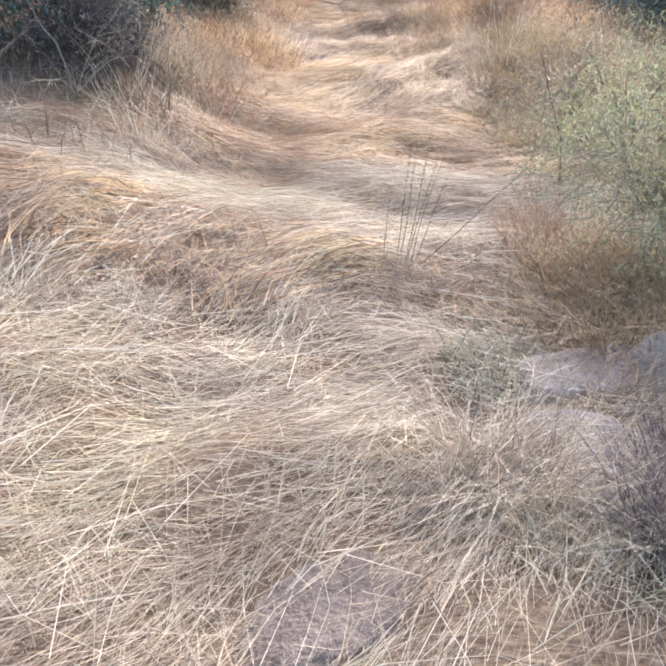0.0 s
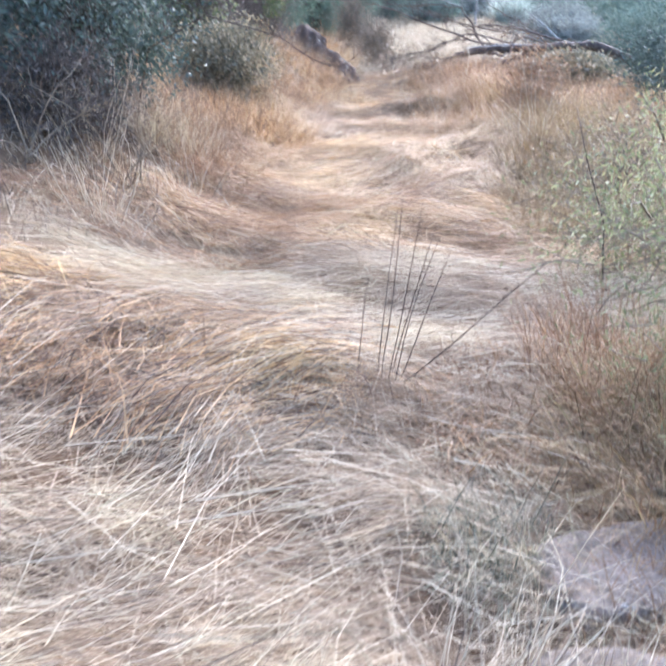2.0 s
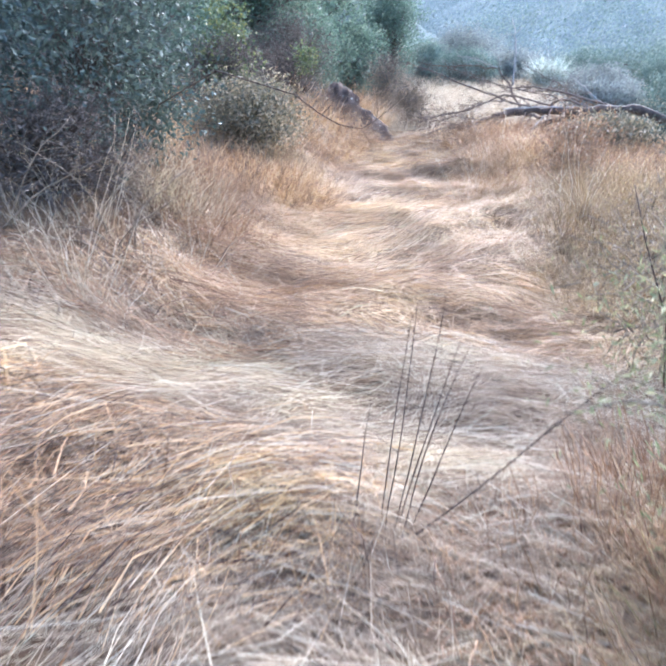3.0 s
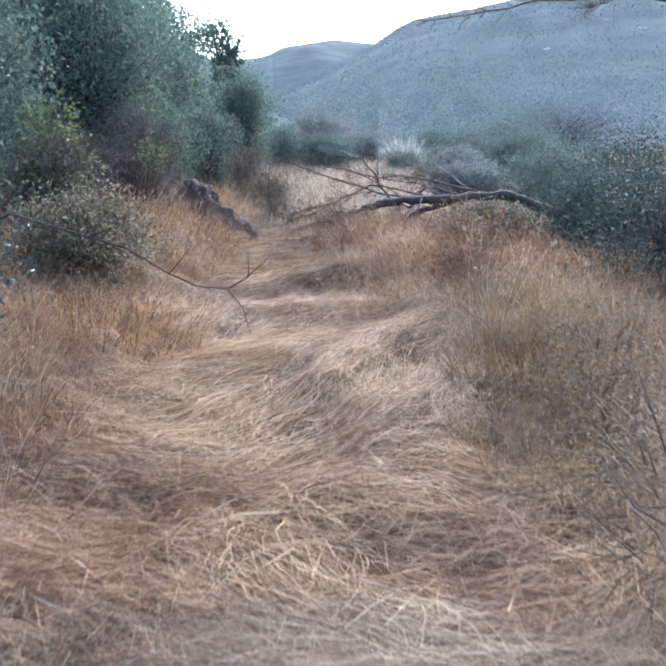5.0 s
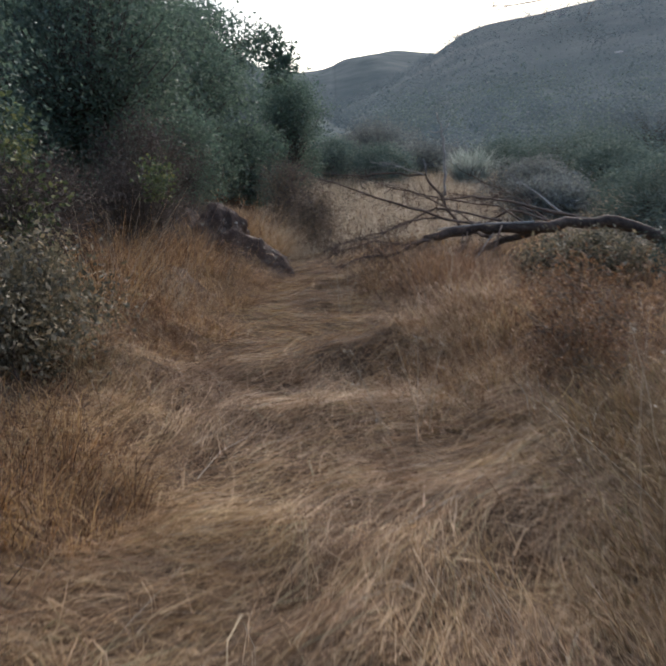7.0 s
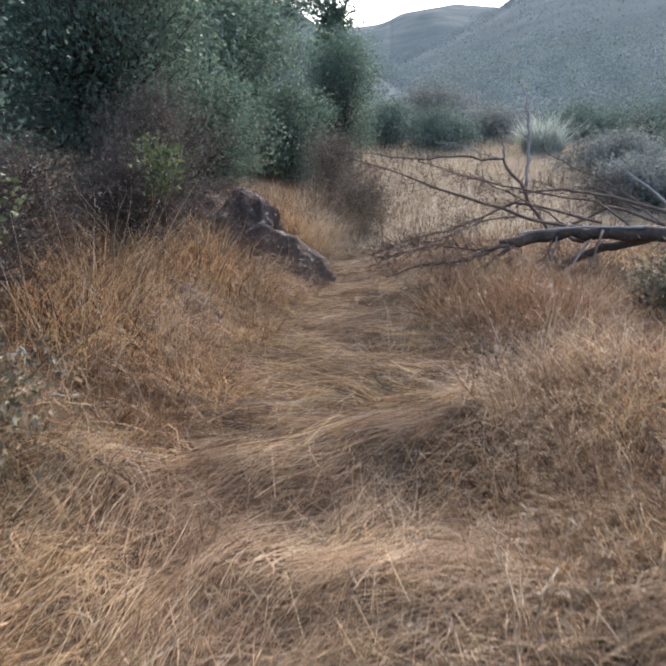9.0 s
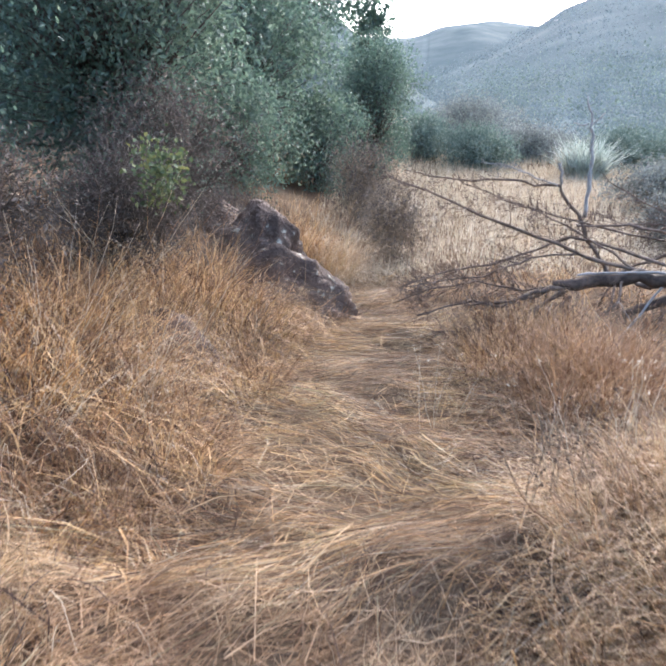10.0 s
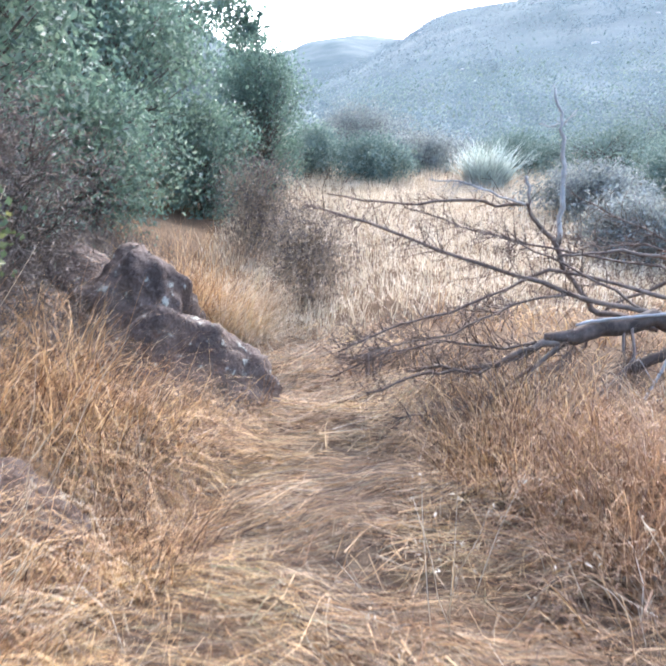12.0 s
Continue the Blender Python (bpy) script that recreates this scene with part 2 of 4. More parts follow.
def land(x, y):
    c, w = trail(y)
    z = 0.045 * np.clip(y, -30, 60) - 0.10 + 0.035 * np.clip(y - 14, 0, 30)
    z = z + 0.62 * smooth(0.0, 1.9, c - w * 0.75 - x) * smooth(1.5, 5.5, y) * (1 - 0.4 * smooth(15, 20, y))
    z = z + 0.22 * smooth(0.1, 1.2, -x - 0.1) * (1 - smooth(3, 5, y))
    z = z + 0.2 * smooth(0.0, 0.9, x - c - w) * smooth(6.0, 7.5, y)
    z = z - 0.08 * smooth(0.6, 1.4, x) * smooth(3.5, 5.0, y) * (1 - smooth(6.2, 7.2, y))
    z = z - 0.3 * smooth(3.0, 6.0, x) * smooth(4, 8, y) * (1 - smooth(14, 20, y))
    near = (1 - smooth(16, 22, y)) * (1 - smooth(4, 7, np.abs(x)))
    m = np.maximum(np.maximum(ridge(x, y, -2.3, 3.3, -0.75, 3.2, 0.13, 0.28), ridge(x, y, -0.75, 3.2, -0.1, 3.15, 0.13, 0.28)), ridge(x, y, -0.1, 3.15, 0.26, 2.92, 0.12, 0.22) * (1 - 0.8 * smooth(-0.1, 0.32, x))) * (0.85 + 0.2 * np.sin(3.7 * x + 1) + 0.12 * np.sin(9.1 * x))
    m = m + ridge(x, y, 0.5, 6.6, 1.5, 7.9, 0.13, 0.16) + ridge(x, y, -0.2, 7.3, 0.6, 7.0, 0.07, 0.15)
    m = m + ridge(x, y, 0.9, 6.0, 1.7, 6.9, 0.12, 0.2) + ridge(x, y, -1.2, 9.1, 0.9, 9.7, 0.09, 0.16)
    m = m + ridge(x, y, -0.6, 8.4, 0.7, 8.7, 0.06, 0.14) + ridge(x, y, 0.9, 9.9, 1.8, 10.2, 0.16, 0.25)
    m = m + ridge(x, y, -0.3, 1.75, 0.7, 1.72, 0.07, 0.12) + ridge(x, y, -1.2, 2.0, -0.2, 2.25, 0.06, 0.14)
    m = m + 0.028 * np.sin(3.1 * x + 1.7 * y) * np.sin(4.3 * y - 0.8 * x + 1) + 0.018 * np.sin(9 * x + 2.2 * y + 2) * np.sin(8.1 * y - 3 * x)
    m = m + 0.02 * np.sin(1.3 * x - 5.9 * y + np.sin(2.3 * x))
    z = z + m * near
    r, az = np.hypot(x, y - 6), np.degrees(np.arctan2(x, y - 6))
    rough = 1 + 0.02 * np.sin(x * 0.05 + 1) * np.sin(y * 0.043) + 0.008 * np.sin(x * 0.17 + y * 0.05) + 0.006 * np.sin(y * 0.31 - x * 0.23)
    right = hill(r, az, [-6, 4, 7, 8, 9.3, 10.2, 12, 13.5, 16, 18.3, 20, 23.8, 26.8, 30, 45, 75, 110, 150, 180], [2.5, 6.6, 8.05, 8.7, 9.35, 9.9, 10.45, 10.75, 10.95, 11.5, 11.7, 12.0, 11.3, 11.1, 10.9, 9, 6, 4, 4], 32, 200)
    mid = hill(r, az, [-40, -10, -0.7, 0.7, 2.5, 4.6, 6.5, 7.9, 14, 40], [6, 7.6, 8.3, 9.0, 9.45, 9.5, 9.3, 9.1, 7.6, 3], 120, 450)
    left = hill(r, az, [-180, -150, -90, -40, -20, -9.5, -5, -3, 0, 5, 12], [4, 5, 13, 14.5, 13, 11.3, 8.8, 7.6, 5.6, 2.5, 0.3], 12, 48)
    return z + np.maximum(np.maximum(right, mid), left) * rough


def axis(lo, hi, step, reach, grow):
    mid = list(np.arange(lo, hi, step))
    up, v, s = [], mid[-1], step
    while v < reach:
        s *= grow
        v += s
        up.append(v)
    down, v, s = [], mid[0], step
    while v > -reach:
        s *= grow
        v -= s
        down.append(v)
    return np.array(down[::-1] + mid + up)


def mesh_of(name, verts, loops, sizes, material, flat=True):
    """A mesh from arrays: corners, the corners of each face one after the other, and how many each face has."""
    me = bpy.data.meshes.new(name)
    me.vertices.add(len(verts))
    me.vertices.foreach_set("co", np.ascontiguousarray(verts, dtype=np.float32).ravel())
    me.loops.add(len(loops))
    me.loops.foreach_set("vertex_index", np.ascontiguousarray(loops, dtype=np.int32))
    me.polygons.add(len(sizes))
    starts = np.concatenate(([0], np.cumsum(sizes)[:-1]))
    me.polygons.foreach_set("loop_start", starts.astype(np.int32))
    me.polygons.foreach_set("use_smooth", np.full(len(sizes), not flat))
    me.update(calc_edges=True)
    me.validate()
    me.materials.append(material)
    return me


def linked(name, me, parent=None, label=""):
    ob = new(name, me)
    if parent:
        ob.parent = parent
    return tagged(ob, label)


gx, gy = axis(-4.0, 4.5, 0.09, 1000, 1.07), axis(-2.0, 16.5, 0.09, 1000, 1.07)
X, Y = np.meshgrid(gx, gy)
nx, ny = len(gx), len(gy)
q = (np.arange(ny - 1)[:, None] * nx + np.arange(nx - 1)[None, :]).ravel()
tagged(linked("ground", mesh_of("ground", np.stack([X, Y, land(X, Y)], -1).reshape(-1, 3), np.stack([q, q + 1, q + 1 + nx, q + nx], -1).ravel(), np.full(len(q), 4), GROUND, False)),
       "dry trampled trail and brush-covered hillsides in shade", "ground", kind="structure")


# ---- blades of grass ----
def ribbons(P, width, side):
    """Tapering ribbons along n lines of k points."""
    n, k, _ = P.shape
    taper = np.linspace(1.0, 0.25, k - 1)
    W = side[:, None, :] * (width[:, None] * taper[None, :])[:, :, None] * 0.5
    V = np.concatenate([(P[:, :-1] - W)[:, :, None], (P[:, :-1] + W)[:, :, None]], 2).reshape(n, -1, 3)
    V = np.concatenate([V, P[:, -1:]], 1)
    m = V.shape[1]
    face = []
    for i in range(k - 2):
        face += [2 * i, 2 * i + 1, 2 * i + 3, 2 * i + 2]
    face += [m - 3, m - 2, m - 1]
    L = (np.arange(n)[:, None] * m + np.array(face)[None, :]).ravel()
    return V.reshape(-1, 3), L, np.tile([4] * (k - 2) + [3], n)


def lying(x, y, az, length, width, lift, arc, bend):
    """Straws that lie on the land, heading az, a little bent and bowed."""
    s = np.linspace(0, 1, 4)[None, :]
    dx, dy = np.cos(az)[:, None], np.sin(az)[:, None]
    u = (s - 0.5) * length[:, None]
    v = bend[:, None] * (s - 0.5) ** 2 * length[:, None]
    px, py = x[:, None] + dx * u - dy * v, y[:, None] + dy * u + dx * v
    pz = land(px, py) + lift[:, None] + arc[:, None] * np.sin(math.pi * s)
    P = np.stack([px, py, pz], -1)
    roll = rng.uniform(-0.9, 0.9, len(x))
    side = np.stack([-np.sin(az) * np.cos(roll), np.cos(az) * np.cos(roll), np.sin(roll)], -1)
    return ribbons(P, width, side)


def standing(x, y, z, az, lean0, lean1, length, width, curl=0.45):
    """Stalks that rise from z and lean over more and more towards az."""
    P = [np.stack([x, y, z], -1)]
    steps = 5 if curl > 0.6 else 3
    n = len(x)
    drift, sway = rng.normal(0, curl * 0.55, n) * 3 / steps, rng.normal(0, 0.12 + 0.3 * (curl - 0.45), n)
    turn = az + rng.normal(0, 0.5 * curl, n)
    for i in range(steps):
        u = i / (steps - 1)
        th = np.clip(lean0 + (lean1 - lean0) * u + sway * math.sin(4 * u) + rng.normal(0, 0.1, n), 0, 2.7)
        turn = turn + drift + rng.normal(0, 0.22 * curl, n)
        step = np.stack([np.sin(th) * np.cos(turn), np.sin(th) * np.sin(turn), np.cos(th)], -1) * (length / steps)[:, None]
        P.append(P[-1] + step)
    a2 = az + math.pi / 2 + rng.normal(0, 0.7, len(x))
    side = np.stack([np.cos(a2), np.sin(a2), np.zeros(len(x))], -1)
    return ribbons(np.stack(P, 1), width, side)


def flow(x, y):
    """The way in which beaten-down grass lies."""
    return 0.25 + 0.55 * np.sin(1.1 * x + 0.9 * y + 0.5) + 0.4 * np.sin(2.3 * y - 1.3 * x) + 0.25 * np.sin(4.1 * x + 3.3 * y)


BARE = [(-0.04, 1.2, 0.26, 0.15, 0.38), (1.03, 2.22, 0.33, 0.18, 0.08), (0.92, 1.76, 0.28, 0.16, 0.5), (1.2, 1.35, 0.36, 0.22, 0.1), (0.75, 1.12, 0.5, 0.24, 0.35), (1.15, 1.12, 0.4, 0.3, 0.3)]


def widths(m, wide, bold):
    """Most blades fine, some of them broad."""
    w = rng.uniform(*wide, m)
    return np.where(rng.random(m) < bold, w * rng.uniform(1.4, 1.9, m), w)


def lodged(name, n, xr, yr, label, material=STRAW, wide=(0.0022, 0.0042), long=(0.16, 0.55), up=0.07, bold=0.3):
    x, y = rng.uniform(*xr, n), rng.uniform(*yr, n)
    c, w = trail(y)
    keep = (x > c - w - 1.3 * (1 - smooth(3.5, 5, y)) - 0.5) & (x < c + w + 0.5 + 0.5 * (1 - smooth(4, 6, y)))
    for bx, by, rx, ry, share in BARE:
        keep &= (((x - bx) / rx) ** 2 + ((y - by) / ry) ** 2 > 1) | (rng.random(n) < share)
    gap = np.sin(7.3 * x + 2.9 * y + 2 * np.sin(2.1 * y)) * np.sin(6.1 * y - 3.7 * x) + 0.5 * np.sin(15 * x - 4 * y) * np.sin(17 * y + 5 * x)
    keep &= rng.random(n) < 0.3 + 0.7 * smooth(-0.7, 0.3, gap)
    x, y, gap = x[keep], y[keep], gap[keep]
    m = len(x)
    stray = rng.random(m) < 0.42
    az = flow(x, y) + rng.normal(0, 0.25, m) + np.where(stray, rng.normal(0, 1.0, m), 0)
    top = rng.random(m) ** 2 * (0.5 + 0.5 * smooth(-0.6, 0.6, gap))
    V, L, S = lying(x, y, az, rng.uniform(*long, m), widths(m, wide, bold), 0.002 + up * top, rng.uniform(-0.006, 0.05, m) * (0.3 + top), rng.normal(0, 0.5, m))
    return tagged(linked(name, mesh_of(name, V, L, S, material)), label, "grass", kind="stuff")


lodged("lodged_grass", 68000, (-2.4, 2.2), (0.4, 4.6), "pale beaten-down straw lying across the trail", STRAW, (0.0015, 0.0027), (0.15, 0.6), 0.075, 0.2)
lodged("lodged_grass", 55000, (-1.8, 2.4), (4.6, 9.4), "tan beaten-down straw swept across the trail", TAN)
lodged("lodged_grass", 30000, (-1.6, 2.0), (9.4, 14.6), "golden beaten-down straw lying on the trail", GOLD)
lodged("lodged_grass", 18000, (-1.6, 2.0), (9.4, 14.6), "pale olive beaten-down straw lying on the trail", OLIVE)
lodged("lodged_grass", 9000, (-2.4, 0.3), (2.75, 3.55), "orange straw on the front of a beaten-down mound", GOLD)
lodged("lodged_grass", 7000, (-2.2, -0.1), (4.2, 5.7), "rust-brown dead growth lying at the trail edge", RUST, (0.0025, 0.0045), (0.12, 0.4), 0.11)
mat = lodged("loose_straw", 1800, (-1.6, 2.2), (4.2, 13.5), "long pale loose straws lying over the mat", PALE, (0.002, 0.0032), (0.3, 0.7), 0.09, 0.1)
for k in range(290):
    x, y = np.array([rng.uniform(-1.6, 1.2)]), np.array([rng.uniform(0.9, 4.0)])
    az = flow(x, y) + rng.normal(0, 0.5, 1)
    V, L, S = lying(x, y, az, rng.uniform(0.45, 1.1, 1), rng.uniform(0.002, 0.0036, 1), rng.uniform(0.05, 0.09, 1), rng.uniform(0.0, 0.04, 1), rng.normal(0, 0.6, 1))
    linked("straw", mesh_of("straw", V, L, S, PALE), mat)


def stand(name, n, xr, yr, side, height, label, material, lean=(0.1, 0.9), edge=0.0, wide=(0.0025, 0.0045), curl=0.45, thin=0.35):
    """Standing grass beside the trail; it topples towards the trail near its edge. side: -1 on the one bank, 1 on the other."""
    x, y = rng.uniform(*xr, n), rng.uniform(*yr, n)
    clump = 0.5 + 0.5 * np.sin(5.2 * x + 2.1 * y + 1.5 * np.sin(3.3 * y)) * np.sin(4.4 * y - 2.7 * x + side)
    c, w = trail(y)
    off = side * (x - c) - w - edge
    keep = (off > -0.1) & (rng.random(n) < thin + (1 - thin) * clump)
    keep &= (np.hypot(x + 1.05, y - 11.1) > 0.42) | (rng.random(n) < 0.3)
    x, y, off, clump = x[keep], y[keep], off[keep], clump[keep]
    m = len(x)
    fall = np.exp(-np.clip(off, 0, 9) / 0.28)
    az = np.where(rng.random(m) < 0.3 + 0.5 * fall, (math.pi if side > 0 else 0.0) + rng.normal(0, 0.8, m), rng.uniform(0, 2 * math.pi, m))
    swept = 2.6 * np.sin(4.1 * x + 2.3 * y) + 2.2 * np.sin(5.3 * y - 3.1 * x + side)
    az = np.where(rng.random(m) < 0.45, swept + rng.normal(0, 0.4, m), az)
    loose = max(0.0, curl - 0.45)
    l0 = rng.uniform(0.02 + 0.9 * loose, 0.6 + 1.9 * loose, m) + 0.6 * fall
    l1 = l0 + rng.uniform(*lean, m) + 0.35 * fall
    h = rng.uniform(0.55, 1.0, m) * np.interp(y, *height) * (0.6 + 0.5 * clump)
    V, L, S = standing(x, y, land(x, y) - 0.01, az, l0, l1, h, widths(m, wide, 0.3), curl)
    return tagged(linked(name, mesh_of(name, V, L, S, material)), label, "grass", kind="stuff")


stand("standing_grass", 5000, (-2.6, 0.2), (4.0, 6.6), -1, ([4, 6, 8, 9], [0.2, 0.32, 0.5, 0.5]), "straw-coloured arching dry stalks on the bank", STRAW, (0.3, 1.4))
stand("standing_grass", 9000, (-2.6, 0.2), (6.4, 9.4), -1, ([4, 6, 8, 9], [0.35, 0.45, 0.5, 0.5]), "golden standing dry grass on the bank beside the trail", TAN, (0.3, 1.9), wide=(0.0032, 0.0055), curl=0.7, thin=0.2)
stand("standing_grass", 6500, (-2.6, 0.2), (9.2, 13.6), -1, ([9, 10, 12, 14], [0.5, 0.65, 0.55, 0.4]), "rust-brown undergrowth of the bank grass", RUST, (0.4, 2.2), wide=(0.004, 0.0065), curl=0.9)
stand("standing_grass", 8000, (-2.4, 0.2), (9.0, 13.4), -1, ([9, 10, 12, 14], [0.7, 1.05, 0.9, 0.55]), "tall orange dry grass leaning over the trail bank", GOLD, (0.8, 2.6), wide=(0.005, 0.0082), curl=0.95, thin=0.1)
stand("standing_grass", 1300, (-2.2, 0.0), (8.6, 13.2), -1, ([9, 10, 12, 14], [0.6, 0.95, 0.85, 0.5]), "pale broken stalks crossing over the bank grass", PALE, (0.5, 2.4), wide=(0.003, 0.005), curl=0.9)
stand("standing_grass", 4000, (-3.2, -0.6), (3.6, 14.0), -1, ([3, 6, 14], [0.5, 0.7, 0.75]), "grey weathered stalks among the bank grass", GREY, (0.2, 1.4), edge=0.25)
stand("standing_grass", 5000, (0.8, 3.4), (4.8, 8.6), 1, ([4, 6, 7, 9], [0.3, 0.36, 0.42, 0.45]), "brownish olive standing weeds along the trail", WEED, (0.4, 1.8), wide=(0.003, 0.005), curl=0.8, thin=0.15)
stand("standing_grass", 4500, (0.6, 3.6), (4.8, 8.1), 1, ([4, 6, 7, 9], [0.28, 0.34, 0.42, 0.5]), "tan standing dry grass along the trail", OLIVE, (0.6, 2.1), wide=(0.003, 0.005), curl=0.8, thin=0.15)
stand("standing_grass", 6500, (0.75, 3.2), (3.6, 8.4), 1, ([4, 6, 7, 9], [0.24, 0.3, 0.36, 0.4]), "rust-brown tangled dead grass along the trail", RUST, (0.6, 2.2), wide=(0.003, 0.005), curl=0.9)
stand("standing_grass", 12000, (0.5, 3.6), (8.0, 12.4), 1, ([8, 10, 13], [0.5, 0.5, 0.45]), "rust-brown dry grass in dense standing patches", RUST, (0.3, 1.8), wide=(0.003, 0.005), curl=0.7, thin=0.2)
stand("standing_grass", 10000, (0.4, 4.0), (8.6, 14.5), 1, ([9, 12, 14], [0.5, 0.55, 0.5]), "golden dry grass beside the fallen tree", GOLD, (0.4, 2.0), wide=(0.0035, 0.0058), curl=0.75, thin=0.15)
stand("standing_grass", 2300, (0.7, 3.0), (7.6, 9.8), 1, ([7, 9, 10], [0.4, 0.48, 0.5]), "orange drooping dry grass on the bank edge", GOLD, (0.7, 2.4), wide=(0.004, 0.0068), curl=0.95, thin=0.15)
stand("standing_grass", 900, (0.5, 2.8), (5.5, 13.0), 1, ([5, 9, 13], [0.5, 0.65, 0.6]), "pale broken stalks crossing over the grass", PALE, (0.5, 2.0), wide=(0.0028, 0.0045))


def field(name, n, xr, yr, h, label, material, wide, lean=0.0):
    x, y = rng.uniform(*xr, n), rng.uniform(*yr, n)
    V, L, S = standing(x, y, land(x, y) - 0.02, rng.uniform(0, 6.283, n), lean + rng.uniform(0.05, 0.4, n), 0.6 * lean + rng.uniform(0.4, 1.2, n), h * rng.uniform(0.5, 1, n), rng.uniform(*wide, n))
    return tagged(linked(name, mesh_of(name, V, L, S, material)), label, "grass", kind="stuff")


field("bank_grass", 6000, (-7.0, -2.2), (-2.0, 15.0), 0.4, "sparse dry grass over the bank away from the trail", GOLD, (0.006, 0.01))
field("bank_grass", 6000, (2.6, 8.5), (-2.0, 14.5), 0.4, "sparse dry grass over the slope away from the trail", TAN, (0.006, 0.01))
field("bank_grass", 4000, (-2.4, 2.8), (-3.0, 0.5), 0.3, "sparse dry grass at the start of the trail", STRAW, (0.005, 0.008))
field("meadow_grass", 16000, (-0.6, 6.0), (14.4, 24.0), 0.4, "flattened pale dry grass over the meadow", PALE, (0.007, 0.012), 0.95)
field("meadow_grass", 9000, (-1.0, 11.0), (24.0, 33.0), 0.4, "pale dry grass at the far end of the meadow", PALE, (0.012, 0.02))
field("meadow_grass", 18000, (-1.0, 7.0), (14.4, 25.0), 0.35, "pale dry meadow grass beyond the fallen tree", PALE, (0.006, 0.012))


# ---- builders for plants, wood and rocks ----
def tube(pts, radii, sides=6):
    """A round limb along pts, closed at both ends, as arrays."""
    pts = [Vector(p) for p in pts]
    V, L, S = [], [], []
    for i, p in enumerate(pts):
        d = (pts[min(i + 1, len(pts) - 1)] - pts[max(i - 1, 0)]).normalized()
        a = d.orthogonal().normalized() if i == 0 else (a - d * a.dot(d)).normalized()
        c = d.cross(a)
        for k in range(sides):
            t = 2 * math.pi * k / sides
            V.append(p + (a * math.cos(t) + c * math.sin(t)) * radii[i])
    for i in range(len(pts) - 1):
        for k in range(sides):
            k2 = (k + 1) % sides
            L += [i * sides + k, i * sides + k2, (i + 1) * sides + k2, (i + 1) * sides + k]
            S.append(4)
    L += list(range(sides))[::-1] + [(len(pts) - 1) * sides + k for k in range(sides)]
    S += [sides, sides]
    return np.array([tuple(v) for v in V]), np.array(L), np.array(S)


def joined(bits):
    V, L, S, o = [], [], [], 0
    for v, l, s in bits:
        V.append(v), L.append(l + o), S.append(s)
        o += len(v)
    return np.concatenate(V), np.concatenate(L), np.concatenate(S)


def wander(rnd, a, d, length, n, jitter, droop=0.0):
    """A crooked line from a along d."""
    p, d, out = Vector(a), Vector(d).normalized(), [Vector(a)]
    for _ in range(n):
        d = (d + Vector([rnd.gauss(0, jitter) for _ in range(3)]) + Vector((0, 0, -droop))).normalized()
        p = p + d * length / n
        out.append(p.copy())
    return out


def twigs(rnd, line, r0, count, length, depth, jitter=0.25, start=0.2):
    """Bare side twigs along a limb, with their own twigs."""
    bits = []
    for _ in range(count):
        u = start + (1 - start) * rnd.random()
        f = u * (len(line) - 1)
        i = min(int(f), len(line) - 2)
        p = line[i].lerp(line[i + 1], f - i)
        d = (line[i + 1] - line[i]).normalized()
        side = d.orthogonal().normalized()
        side.rotate(Matrix.Rotation(rnd.uniform(0, 6.283), 3, d))
        way = (d * rnd.uniform(0.3, 1.0) + side * rnd.uniform(0.5, 1.1)).normalized()
        ln = length * rnd.uniform(0.4, 1.0) * (1.2 - 0.6 * u)
        tw = wander(rnd, p, way, ln, 4, jitter)
        r = r0 * rnd.uniform(0.5, 0.9)
        bits.append(tube(tw, [r, r * 0.8, r * 0.6, r * 0.45, r * 0.2], 3))
        if depth:
            bits += twigs(rnd, tw, r * 0.72, 3, ln * 0.5, depth - 1, jitter)
    return bits


def part(name, arrays, material, parent, label="", flat=False):
    return linked(name, mesh_of(name, *arrays, material, flat), parent, label)


def thing(name, x, y, z, label, category, group=""):
    ob = new(name)
    ob.location = (x, y, z)
    ob.empty_display_size = 0.1
    return tagged(ob, label, category, group)


def leaves(centres, spread, per, size, seed, flat_up=0.3, narrow=0.5):
    """Small folded leaves round each centre."""
    r = np.random.default_rng(seed)
    C = np.repeat(np.asarray(centres), per, 0)
    n = len(C)
    P = C + r.normal(0, 1, (n, 3)) * spread
    d = r.normal(0, 1, (n, 3))
    d[:, 2] -= 0.3
    d /= np.linalg.norm(d, axis=1)[:, None]
    u = r.normal(0, 1, (n, 3)) * (1 - flat_up) + np.array([0, 0, 1.0]) * flat_up
    s = np.cross(d, u)
    s /= np.linalg.norm(s, axis=1)[:, None] + 1e-9
    up = np.cross(s, d)
    L = size * r.uniform(0.6, 1.2, n)[:, None]
    W = L * narrow * 0.5
    V = np.stack([P, P + d * L * 0.45 + s * W + up * W * 0.35, P + d * L, P + d * L * 0.45 - s * W + up * W * 0.35], 1).reshape(-1, 3)
    b0 = np.arange(n)[:, None] * 4
    F = np.concatenate([b0 + np.array([0, 1, 2]), b0 + np.array([0, 2, 3])], 1).ravel()
    return V, F, np.full(2 * n, 3)


